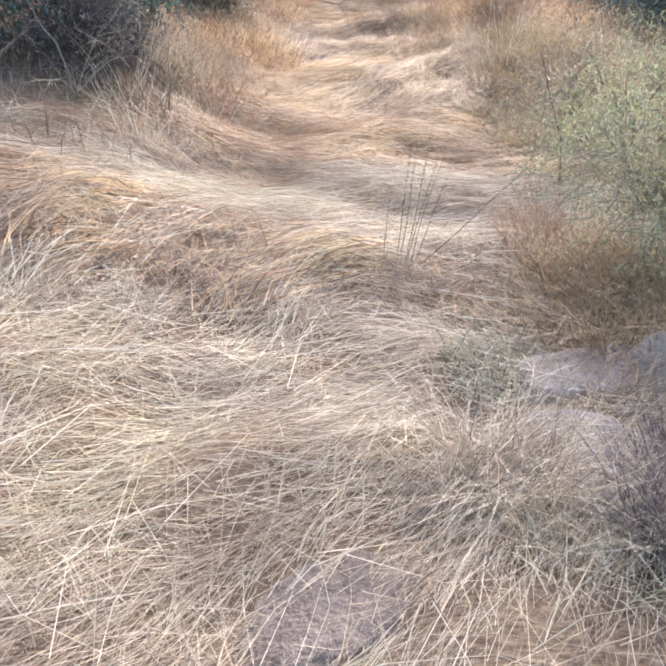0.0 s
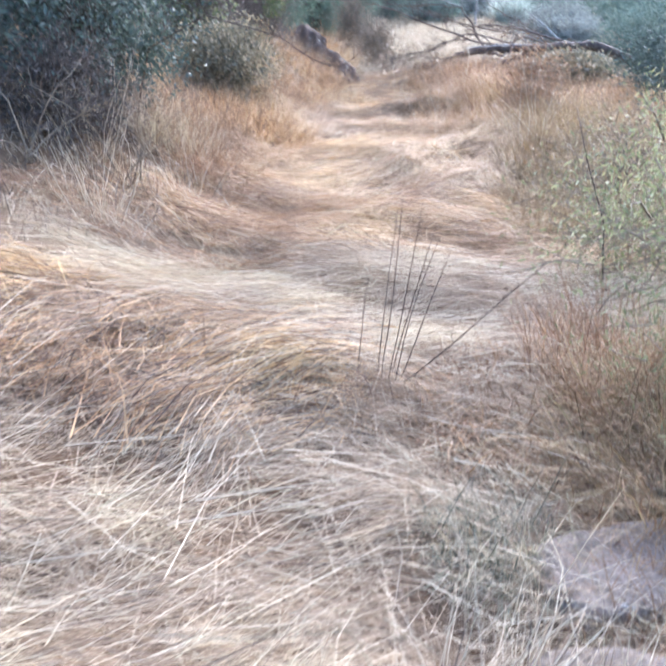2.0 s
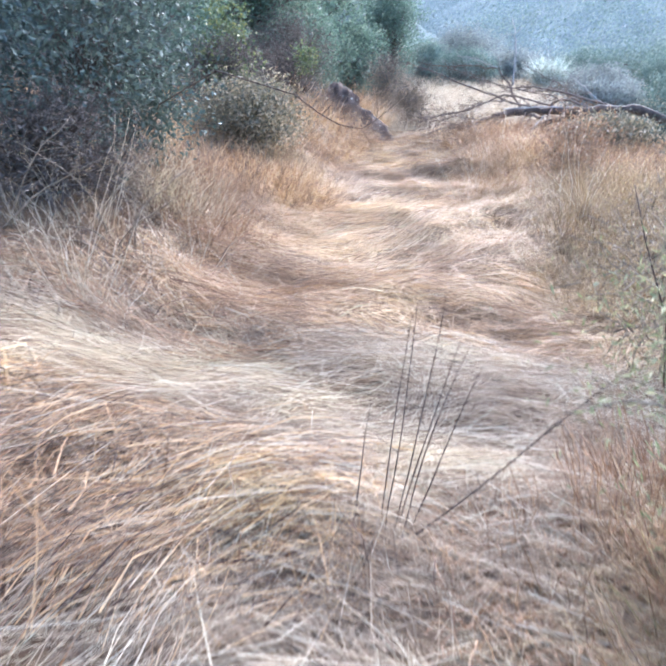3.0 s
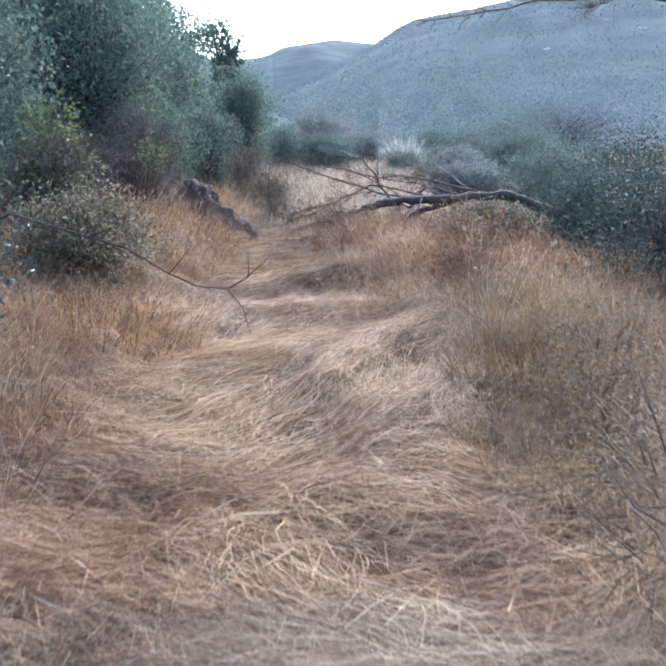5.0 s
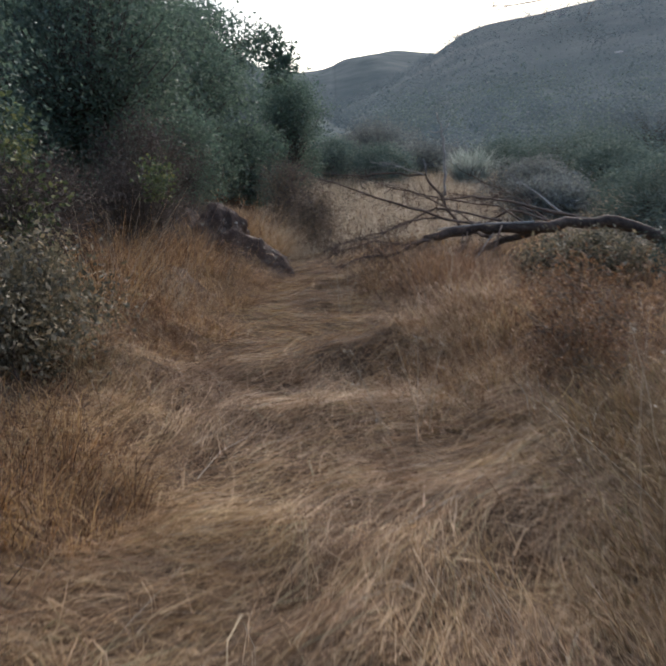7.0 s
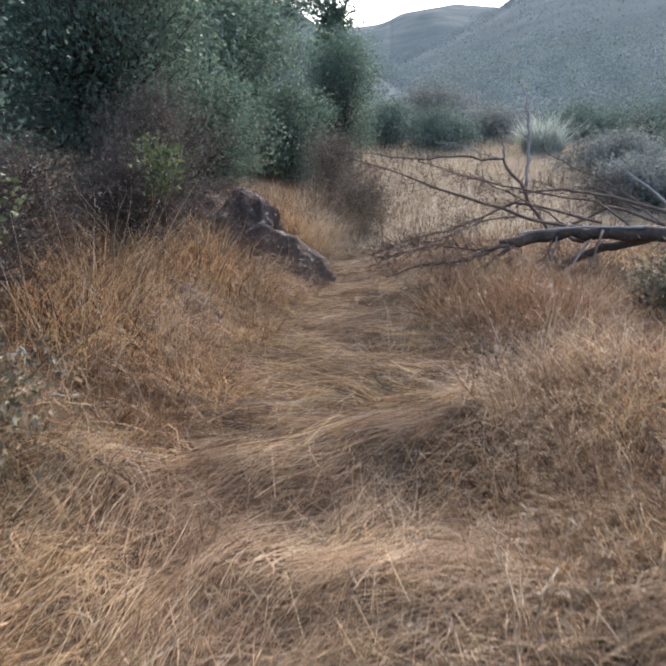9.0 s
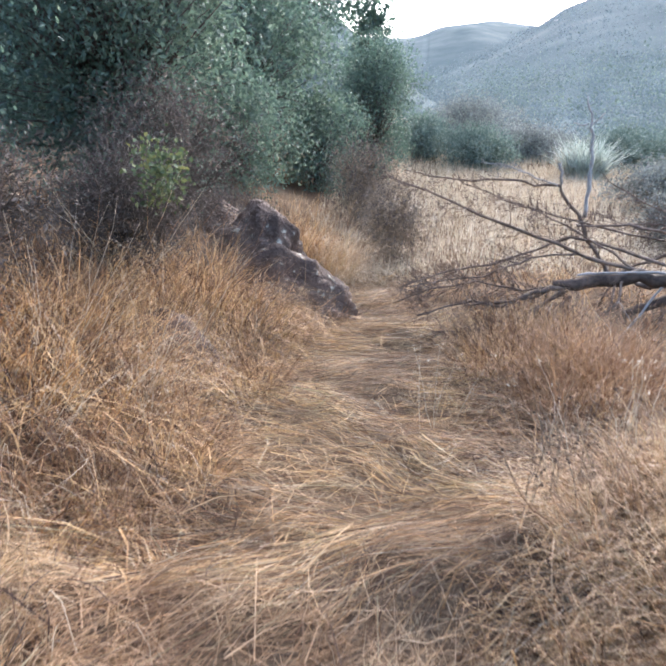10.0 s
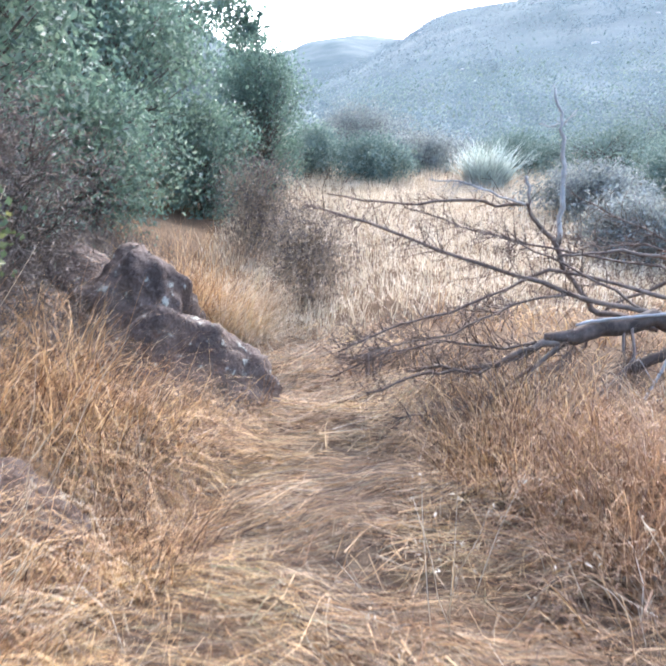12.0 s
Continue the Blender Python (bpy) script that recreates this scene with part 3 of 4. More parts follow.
def shrub(name, x, y, size, label, category, leaf_mat, seed, clumps=40, per=45, leaf=0.045, spread=0.1, stems=6, base=0.0, bark=BARK, narrow=0.5, group="", z=None, hollow=0.03, thick=None, sprays=0):
    """A bush or tree: crooked stems from the ground, and leaves in uneven clumps about their ends."""
    rnd = random.Random(seed)
    z = float(land(np.array(x), np.array(y))) if z is None else z
    sx, sy, sz = size
    ob = thing(name, x, y, z - 0.02, label, category, group)
    ends = []
    for _ in range(clumps):
        a, e, r = rnd.uniform(0, 6.283), rnd.random() ** 0.85, rnd.uniform(hollow, 1) ** 0.6 * rnd.uniform(0.75, 1.1)
        r *= 0.72 + 0.55 * abs(noise.noise(Vector((math.cos(a) * 1.6 + seed, math.sin(a) * 1.6, e * 2.2)))) * 2
        r = min(r, 0.98)
        ends.append(Vector((math.cos(a) * sx * r * math.sqrt(max(0, 1 - (2 * e - 1) ** 2) * 0.8 + 0.2), math.sin(a) * sy * r * math.sqrt(max(0, 1 - (2 * e - 1) ** 2) * 0.8 + 0.2), base + e * (sz - base) * rnd.uniform(0.85, 1.05))))
    thick = 0.009 * max(sx, sz) if thick is None else thick
    fine = []
    for i in range(stems):
        mine = ends[i::stems]
        foot = Vector((rnd.gauss(0, 0.16 * sx), rnd.gauss(0, 0.16 * sy), 0))
        fork = foot.lerp(sum(mine, Vector()) / len(mine), 0.45) + Vector((0, 0, 0.05 * sz))
        main = [foot, foot.lerp(fork, 0.5) + Vector((rnd.gauss(0, 0.04), rnd.gauss(0, 0.04), 0.0)) * sx, fork]
        part("stem", tube(main, [thick * 1.5, thick * 1.2, thick], 6), bark, ob)
        for e in mine:
            m = fork.lerp(e, 0.5) + Vector([rnd.gauss(0, 0.05) * sx for _ in range(3)])
            fine.append(tube([fork, m, e], [thick * 0.6, thick * 0.35, thick * 0.12], 4))
            for _ in range(sprays):
                fine.append(tube(wander(rnd, m.lerp(e, rnd.random()), Vector([rnd.gauss(0, 1) for _ in range(3)]) + (e - m).normalized(), spread * 2.4, 3, 0.3), [0.004, 0.003, 0.002, 0.001], 3))
    tagged(part("branchwork", joined(fine), bark, ob), kind="stuff")
    tagged(part("crown", leaves([tuple(e) for e in ends], spread, per, leaf, seed, narrow=narrow), leaf_mat, ob, flat=True), kind="stuff")
    return ob


def tuft(name, x, y, r, h, n, label, material, seed, lean=0.5, bias=(0, 0), group="", wide=(0.003, 0.006), stalks_n=8):
    """One bunch of grass, fanning out from its foot."""
    g = np.random.default_rng(seed)
    a, d = g.uniform(0, 6.283, n), r * np.sqrt(g.random(n))
    px, py = d * np.cos(a), d * np.sin(a)
    z0 = float(land(np.array(x), np.array(y)))
    pz = land(x + px, y + py) - z0 - 0.01
    az = np.arctan2(py + bias[1] * r + g.normal(0, 0.3 * r, n), px + bias[0] * r + g.normal(0, 0.3 * r, n))
    az = np.where(g.random(n) < 0.4, g.uniform(0, 6.283, n), az)
    l0 = (0.3 * lean + g.uniform(0, lean + 0.2, n)) * (0.55 + 0.5 * d / r)
    V, L, S = standing(px, py, pz, az, l0, l0 + g.uniform(0.3, 1.5, n) * (0.5 + lean), h * g.uniform(0.55, 1.15, n), g.uniform(*wide, n), 0.85)
    ob = thing(name, x, y, z0, label, "grass tuft", group)
    tagged(part("grass_mass", (V, L, S), material, ob, flat=True), kind="stuff")
    rn = random.Random(seed)
    for _ in range(stalks_n):
        a1, d1 = rn.uniform(0, 6.283), r * 0.6 * rn.random()
        line = wander(rn, (d1 * math.cos(a1), d1 * math.sin(a1), -0.01), (0.5 * math.cos(a1) * lean, 0.5 * math.sin(a1) * lean, 1), h * rn.uniform(0.8, 1.15), 5, 0.1, -0.0)
        part("stalk", tube(line, [0.002, 0.0018, 0.0016, 0.0013, 0.001, 0.0005], 4), material, ob)
    return ob


def boulder(name, x, y, z, size, turn, label, material, seed, lumps=0.22, flat_top=0.0, kind_word="boulder", rugged=0.0):
    """A weathered rock, partly sunk: a ball dented by broad planes and fine noise."""
    bm = bmesh.new()
    bmesh.ops.create_icosphere(bm, subdivisions=5, radius=1.0)
    rnd = random.Random(seed)
    cuts = [(Vector([rnd.gauss(0, 1) for _ in range(3)]).normalized(), rnd.uniform(0.62, 0.88)) for _ in range(9)]
    if flat_top:
        cuts.append((Vector((0.05, -0.1, 1)).normalized(), flat_top))
    o = Vector((seed * 3.1, seed * 1.7, seed))
    for v in bm.verts:
        p = v.co.copy()
        for nrm, d in cuts:
            over = p.dot(nrm) - d
            if over > 0:
                p -= nrm * over * 0.85
        p *= 1 + lumps * noise.noise(p * 1.3 + o) + rugged * (0.5 - abs(noise.noise(p * 2.6 + o))) + 0.07 * noise.noise(p * 4.3 + o) + 0.03 * noise.noise(p * 11 + o)
        v.co = Vector((p.x * size[0], p.y * size[1], p.z * size[2]))
    me = bpy.data.meshes.new(name)
    bm.to_mesh(me)
    bm.free()
    me.polygons.foreach_set("use_smooth", [True] * len(me.polygons))
    me.materials.append(material)
    ob = tagged(new(name, me), label, kind_word)
    ob.location, ob.rotation_euler = (x, y, z), (0, 0, radians(turn))
    return ob


# ---- the start of the trail ----
boulder("boulder", 1.03, 2.24, -0.09, (0.36, 0.24, 0.22), 12, "pale flat-topped granite boulder half buried in straw", GRANITE, 3, flat_top=0.62)
boulder("boulder", 0.93, 1.74, -0.12, (0.5, 0.27, 0.25), -8, "rounded pinkish granite boulder with straw across it", GRANITE, 5, flat_top=0.75)
boulder("boulder", 1.40, 2.20, -0.06, (0.3, 0.26, 0.26), 40, "pale grey granite boulder beside the bush", GRANITE, 6, flat_top=0.8)
plume = thing("dead_weed", 1.47, 2.23, 0.03, "pale fuzzy dry flower stalk beside the boulders", "dead weed")
rnd = random.Random(170)
for k in range(3):
    line = wander(rnd, (0.05 * k, 0.03 * k, -0.02), (rnd.gauss(0, 0.08), rnd.gauss(0, 0.08), 1), 0.62 - 0.08 * k, 6, 0.05)
    st = part("stalk", tube(line, [0.004, 0.0038, 0.0035, 0.003, 0.0025, 0.002, 0.001], 5), BLEACHED, plume)
    tagged(part("seed_head", leaves([tuple(line[3].lerp(line[6], u_ / 20)) for u_ in range(21)], 0.012, 16, 0.022, 171 + k, narrow=0.3), PALE, st, "pale papery dry florets", True), kind="stuff")
boulder("stone_slab", -0.02, 1.2, -0.09, (0.34, 0.22, 0.09), 20, "flat dusty brown stone sunk in the trail", SLABROCK, 9, 0.1, 0.6, "stone")

stalks = thing("dead_weed", 0.315, 3.06, float(land(np.array(0.315), np.array(3.06))) - 0.02, "cluster of thin dark upright dead stalks rising from the straw", "dead weed")
rnd = random.Random(4)
for dx, dy, h, lx in ((-0.07, -0.02, 0.42, 0.01), (0.0, 0.03, 0.66, 0.03), (0.015, 0.0, 0.72, 0.05), (0.04, 0.02, 0.72, 0.08), (0.06, -0.02, 0.6, 0.11), (0.08, 0.03, 0.55, 0.15), (0.05, 0.05, 0.62, 0.09)):
    line = wander(rnd, (dx, dy, -0.03), (lx, 0.03, h), h, 6, 0.03)
    part("stalk", joined([tube(line, [0.0021, 0.0019, 0.0017, 0.0015, 0.0013, 0.001, 0.0007], 5)] + twigs(rnd, line, 0.0012, 6, 0.05, 0, start=0.4)), STALK, stalks)
line = wander(rnd, (0.08, 0, -0.02), (0.8, 0.35, 0.62), 0.95, 8, 0.04)
part("twig", joined([tube(line, [0.0028 - 0.00027 * i for i in range(9)], 5)] + twigs(rnd, line, 0.0018, 10, 0.16, 1)), STALK, stalks, "long slanting bare twig")

tall = thing("dead_weed", 1.44, 4.3, 0.09, "tall dark dead weed stem with short side twigs", "dead weed")
rnd = random.Random(140)
line = [Vector(p) - tall.location for p in ((1.47, 4.25, 0.07), (1.44, 4.3, 0.39), (1.34, 4.4, 0.68), (1.28, 4.5, 0.92))]
part("stalk", joined([tube(line, [0.005, 0.0042, 0.0034, 0.0018], 5)] + twigs(rnd, line, 0.002, 12, 0.14, 1, start=0.3)), STALK, tall)

shrub("feathery_bush", 1.6, 3.05, (0.8, 0.8, 1.2), "fine-leaved yellow-green bush with a brown dead base", "bush", LEAF_FINE, 21, 130, 150, 0.028, 0.1, 12, 0.2, narrow=0.2, thick=0.0035, sprays=3, bark=TWIG_TAN)
tuft("grass_tuft", 1.3, 2.7, 0.48, 0.44, 1600, "tangled rust-brown dead growth under the bush", RUST, 22, 1.1)
tuft("grass_tuft", 1.45, 2.7, 0.52, 0.58, 3600, "tangled olive-brown growth under the bush", WEED, 167, 1.1)
tuft("grass_tuft", 0.78, 2.95, 0.36, 0.26, 1100, "reddish straw tuft round the dead stalks", RUST, 23, 1.2)
tuft("grass_tuft", 0.64, 2.28, 0.18, 0.28, 600, "grey-green weed tuft drooping beside the boulder", LEAF_GREY, 24, 1.2, (-0.8, -0.5))
tuft("grass_tuft", 0.52, 1.62, 0.2, 0.68, 800, "pale straw leaning over the rounded boulder", STRAW, 120, 1.2, (3.0, 1.0), wide=(0.002, 0.0036))
tuft("grass_tuft", 0.8, 1.48, 0.3, 0.48, 1100, "pale straw leaning against the rounded boulder", STRAW, 121, 1.1, (1.5, 1.5), wide=(0.002, 0.0036))
tuft("grass_tuft", 1.02, 2.0, 0.24, 0.26, 800, "brown straw between the two boulders", RUST, 122, 1.1, wide=(0.002, 0.0036))
tuft("grass_tuft", 1.19, 1.42, 0.32, 0.46, 2600, "dark purplish dead stalks standing beside the boulder", GREY, 25, 0.4)
tuft("grass_tuft", 1.2, 3.35, 0.32, 0.5, 260, "thin reddish dead stems standing by the bush", RUST, 123, 0.5, wide=(0.002, 0.0035), stalks_n=6)
shrub("feathery_bush", 1.62, 4.55, (0.55, 0.65, 0.85), "wispy pale olive weed bush beside the trail", "bush", OLIVE, 127, 110, 70, 0.028, 0.12, 10, 0.1, narrow=0.18, thick=0.002, sprays=2, bark=TWIG_TAN)
tuft("grass_tuft", 1.22, 3.2, 0.36, 0.42, 1100, "rust-brown tangled stems at the trail edge", RUST, 128, 0.8, wide=(0.0025, 0.0045))
tuft("weed_clump", 1.65, 5.7, 0.5, 0.5, 1500, "brownish olive dry weeds standing beside the trail", WEED, 26, 0.8)
tuft("weed_clump", 1.75, 6.7, 0.5, 0.5, 1600, "brown dry weeds standing beside the trail", WEED, 27, 0.8)
tuft("weed_clump", 2.1, 7.7, 0.55, 0.55, 1600, "brown dry weeds on the bank edge", WEED, 141, 0.8)
shrub("feathery_bush", 2.0, 6.1, (0.5, 0.6, 0.75), "fine-leaved brown weed bush beside the trail", "bush", WEED, 142, 90, 70, 0.03, 0.11, 10, 0.1, narrow=0.18, thick=0.002, sprays=2, bark=TWIG_TAN)
tuft("weed_clump", 2.2, 4.7, 0.5, 0.6, 1000, "grey-green dry weeds standing beside the trail", OLIVE, 28, 0.8)
tuft("grass_tuft", 1.35, 9.0, 0.42, 0.45, 1300, "tan drooping grass clump on the bank edge", TAN, 190, 1.2, (-0.8, -0.5), wide=(0.0032, 0.0055))
tuft("grass_tuft", 0.98, 8.65, 0.36, 0.36, 1000, "tan drooping grass clump at the trail edge", TAN, 191, 1.3, (-0.8, -0.4), wide=(0.003, 0.005))
shrub("dry_bush", 1.95, 8.9, (0.5, 0.6, 0.62), "rust-brown tangled dry bush in the grass", "bush", RUST, 69, 80, 60, 0.04, 0.1, 12, 0.0, narrow=0.25, thick=0.0035, sprays=3, bark=TWIG_TAN)
for tx, ty, th_, sd in ((-1.25, 4.5, 0.5, 90), (-0.95, 5.3, 0.5, 92), (-1.5, 5.1, 0.7, 93), (-1.3, 9.9, 0.85, 200), (-0.95, 10.4, 0.75, 201), (-1.5, 10.7, 1.0, 202), (-1.15, 11.3, 0.8, 203), (-0.8, 11.9, 0.6, 204), (-1.6, 11.9, 0.95, 205)):
    tuft("arching_stalks", tx, ty, 0.35, th_, 90, "long pale arching dry stalks over the bank", PALE, sd, 1.1, wide=(0.003, 0.005), stalks_n=10)
for tx, ty, sd in ((-1.75, 4.75, 95), (-1.25, 5.0, 96), (-2.3, 4.4, 97)):
    twiggy = thing("dead_shrub", tx, ty, float(land(np.array(tx), np.array(ty))), "tan leafless branching dead shrub before the thicket", "bush")
    rnd = random.Random(sd)
    for k in range(6):
        line = wander(rnd, (rnd.gauss(0, 0.05), rnd.gauss(0, 0.05), -0.02), (rnd.gauss(0, 0.7), rnd.gauss(-0.2, 0.5), 1), rnd.uniform(0.5, 0.85), 7, 0.16, 0.03)
        part("stem", tube(line, [0.006, 0.0055, 0.005, 0.0043, 0.0036, 0.003, 0.0023, 0.0015], 5), TWIG_TAN, twiggy)
        tagged(part("twigwork", joined(twigs(rnd, line, 0.0028, 9, 0.35, 1, 0.22, 0.25)), TWIG_TAN, twiggy), kind="stuff")
oats = thing("wild_oats", 1.62, 6.96, float(land(np.array(1.62), np.array(6.96))), "dry wild oat stems with pale drooping seed heads", "grass")
rnd = random.Random(29)
for k in range(7):
    line = wander(rnd, (rnd.gauss(0, 0.06), rnd.gauss(0, 0.06), -0.02), (rnd.gauss(-0.1, 0.25), rnd.gauss(0, 0.15), 1), rnd.uniform(0.72, 0.88), 6, 0.1, 0.05)
    st = part("stem", tube(line, [0.002, 0.0018, 0.0016, 0.0014, 0.0012, 0.001, 0.0007], 4), PALE, oats)
    seeds = [line[-1 - (q_ % 3)] + Vector((rnd.gauss(0, 0.025), rnd.gauss(0, 0.02), -0.01 - 0.015 * rnd.random())) for q_ in range(7)]
    tagged(part("seed_head", leaves([tuple(s_) for s_ in seeds], 0.004, 2, 0.026, 300 + k, narrow=0.25), PALE, st, "pale papery seed husks", True), kind="stuff")

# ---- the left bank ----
shrub("thicket", -1.95, 6.1, (0.85, 1.15, 1.55), "dense dark green shrub thicket with dry stems", "bush", LEAF_SHADE, 31, 150, 110, 0.05, 0.16, 12, 0.05, thick=0.008, sprays=1)
shrub("dry_bush", -1.75, 5.25, (0.45, 0.5, 0.6), "dark tangle of dead twigs below the thicket", "bush", DUSK, 168, 90, 40, 0.04, 0.12, 12, 0.0, narrow=0.18, thick=0.005, sprays=6)
shrub("thicket", -2.75, 5.2, (0.85, 0.9, 1.5), "dark shrub thicket behind dry arching stalks", "bush", LEAF_SHADE, 30, 110, 90, 0.05, 0.16, 12, 0.05, thick=0.008, sprays=1)
shrub("sage_bush", -1.42, 8.55, (0.62, 0.6, 0.68), "grey-green leafy bush on the trail bank", "bush", LEAF_GREY, 32, 130, 110, 0.04, 0.09, 12, 0.0, thick=0.006, sprays=1)
tuft("grass_tuft", -0.85, 7.5, 0.48, 0.5, 1900, "golden standing grass clump at the trail edge", GOLD, 33, 0.8, (0.2, 0))
tuft("grass_tuft", -0.95, 5.9, 0.4, 0.36, 1900, "rust-brown dead tangle at the trail edge", RUST, 143, 1.2, (0.4, -0.2), wide=(0.003, 0.0045))
tuft("grass_tuft", -0.72, 5.3, 0.36, 0.24, 1100, "rust-brown dead tangle lying at the trail edge", RUST, 206, 1.4, (0.5, -0.2), wide=(0.0025, 0.004))
tuft("grass_tuft", -1.3, 6.6, 0.4, 0.45, 1600, "rust-brown dead tangle below the thicket", RUST, 144, 1.1, (0.4, -0.2), wide=(0.003, 0.0045))
tuft("grass_tuft", -1.35, 6.1, 0.4, 0.5, 1500, "dry straw clump beside the dark thicket", STRAW, 34, 0.7, (0.3, 0))
boulder("boulder", -0.66, 13.15, 0.5, (0.62, 0.46, 0.54), 25, "dark lichen-spotted boulder at the trail edge", DARKROCK, 14, 0.45, rugged=0.24)
boulder("boulder", -1.04, 13.75, 0.82, (0.44, 0.42, 0.52), -20, "dark lichened boulder leaning above another", DARKROCK, 17, 0.35, rugged=0.2)
boulder("boulder", -1.85, 14.25, 0.82, (0.5, 0.42, 0.5), 40, "dark brown boulder hidden among dead twigs", DARKROCK, 21, 0.3, rugged=0.15)
boulder("boulder", -1.17, 11.4, 0.5, (0.36, 0.32, 0.34), 10, "dark brown lichened rock under dry grass", DARKROCK, 19, 0.25, rugged=0.15)
tuft("grass_tuft", -0.85, 14.25, 0.3, 0.95, 700, "orange dry grass clump behind the boulder", GOLD, 129, 0.5, wide=(0.005, 0.008))
tuft("grass_tuft", -0.6, 14.4, 0.36, 0.9, 1500, "tall tawny straw tuft behind the boulder", TAN, 35, 0.75, wide=(0.004, 0.007))
tuft("grass_tuft", -0.5, 14.5, 0.36, 0.85, 900, "pale drooping straw behind the boulder", PALE, 145, 0.9, wide=(0.004, 0.007))
tuft("grass_tuft", -1.0, 12.25, 0.46, 0.9, 1700, "orange dry grass clump in front of the boulders", GOLD, 37, 1.1, (0.5, -0.3), wide=(0.0045, 0.0075))
tuft("grass_tuft", -0.55, 12.55, 0.25, 0.35, 900, "orange dry grass at the foot of the boulder", GOLD, 38, 0.8)
tuft("grass_tuft", -1.45, 10.5, 0.55, 0.95, 1700, "tall orange dry grass clump on the bank", GOLD, 39, 1.1, (0.6, 0), wide=(0.0045, 0.0075))
tuft("grass_tuft", -0.8, 12.65, 0.28, 0.5, 500, "orange dry grass leaning on the boulder", GOLD, 101, 1.0, wide=(0.004, 0.0065))
tuft("grass_tuft", -1.3, 12.9, 0.35, 0.6, 600, "orange dry grass leaning on the boulder", GOLD, 102, 0.9, wide=(0.004, 0.0065))
tuft("grass_tuft", -0.95, 10.9, 0.32, 0.45, 180, "orange dry grass over a brown rock", GOLD, 103, 1.0, (0.3, 0.2), wide=(0.004, 0.0065))
tuft("grass_tuft", -1.32, 12.95, 0.36, 0.75, 900, "grey-brown drooping stalks beside the boulders", DUSK, 124, 0.9, (0.3, -0.3), wide=(0.003, 0.006))
tuft("grass_tuft", -0.68, 12.72, 0.4, 0.52, 700, "grey dead twiggy stalks across the boulder", DUSK, 125, 1.1, (0.4, 0.6), wide=(0.003, 0.006))
tuft("grass_tuft", -1.12, 10.85, 0.28, 0.6, 260, "pale stalks arching over a brown rock", PALE, 126, 1.3, (0.6, 0.5), wide=(0.004, 0.006))
tuft("grass_tuft", -0.3, 12.9, 0.2, 0.35, 350, "dry grass at the trail edge below the boulder", GOLD, 104, 1.0, wide=(0.004, 0.006))
tuft("grass_tuft", 1.15, 12.05, 0.42, 0.62, 1300, "orange standing grass clump below the fallen tree", GOLD, 105, 0.7, wide=(0.0038, 0.006))
tuft("grass_tuft", 1.5, 11.4, 0.48, 0.62, 1700, "rusty standing grass clump beside the trail", RUST, 106, 0.7, wide=(0.0038, 0.006))
tuft("grass_tuft", 1.45, 9.85, 0.48, 0.6, 2200, "golden drooping grass clump on the bank edge", TAN, 107, 1.2, (-0.8, -0.4), wide=(0.0035, 0.006))
tuft("grass_tuft", 1.05, 9.3, 0.36, 0.36, 1300, "golden drooping grass clump at the trail edge", GOLD, 108, 1.3, (-0.8, -0.3), wide=(0.0035, 0.006))
tuft("grass_tuft", -1.1, 9.0, 0.35, 0.35, 800, "yellowish drooping grass clump at the trail edge", OLIVE, 109, 1.3, (0.8, -0.3), wide=(0.0035, 0.006))
for ox, oy, turn_ in ((0.6, 11.05, 40), (1.3, 10.35, 130), (0.85, 8.2, 220), (-0.75, 10.2, 300)):
    copy_thing(oats, pose(ox, oy, float(land(np.array(ox), np.array(oy))) - 0.22, 0, 0, turn_))
for hx, hy, hr, hh, hn, hm, hs in ((-0.72, 10.35, 0.34, 0.5, 1100, GOLD, 160), (-0.9, 10.6, 0.3, 0.4, 450, RUST, 161), (-0.62, 11.35, 0.3, 0.5, 900, GOLD, 162), (-1.25, 11.9, 0.4, 0.75, 1100, GOLD, 163), (-0.95, 9.75, 0.36, 0.42, 1000, RUST, 164), (-1.5, 11.2, 0.42, 0.85, 1100, GOLD, 165), (-0.6, 12.35, 0.3, 0.42, 700, GOLD, 166)):
    tuft("grass_tuft", hx, hy, hr, hh, hn, "tangled orange dry grass on the trail bank" if hm is GOLD else "rust-brown tangled dead grass on the trail bank", hm, hs, 1.0, (0.5, -0.2), wide=(0.0032, 0.0055))
weed_spots = [(0.96, 9.91), (1.27, 10.17), (1.06, 10.15)]
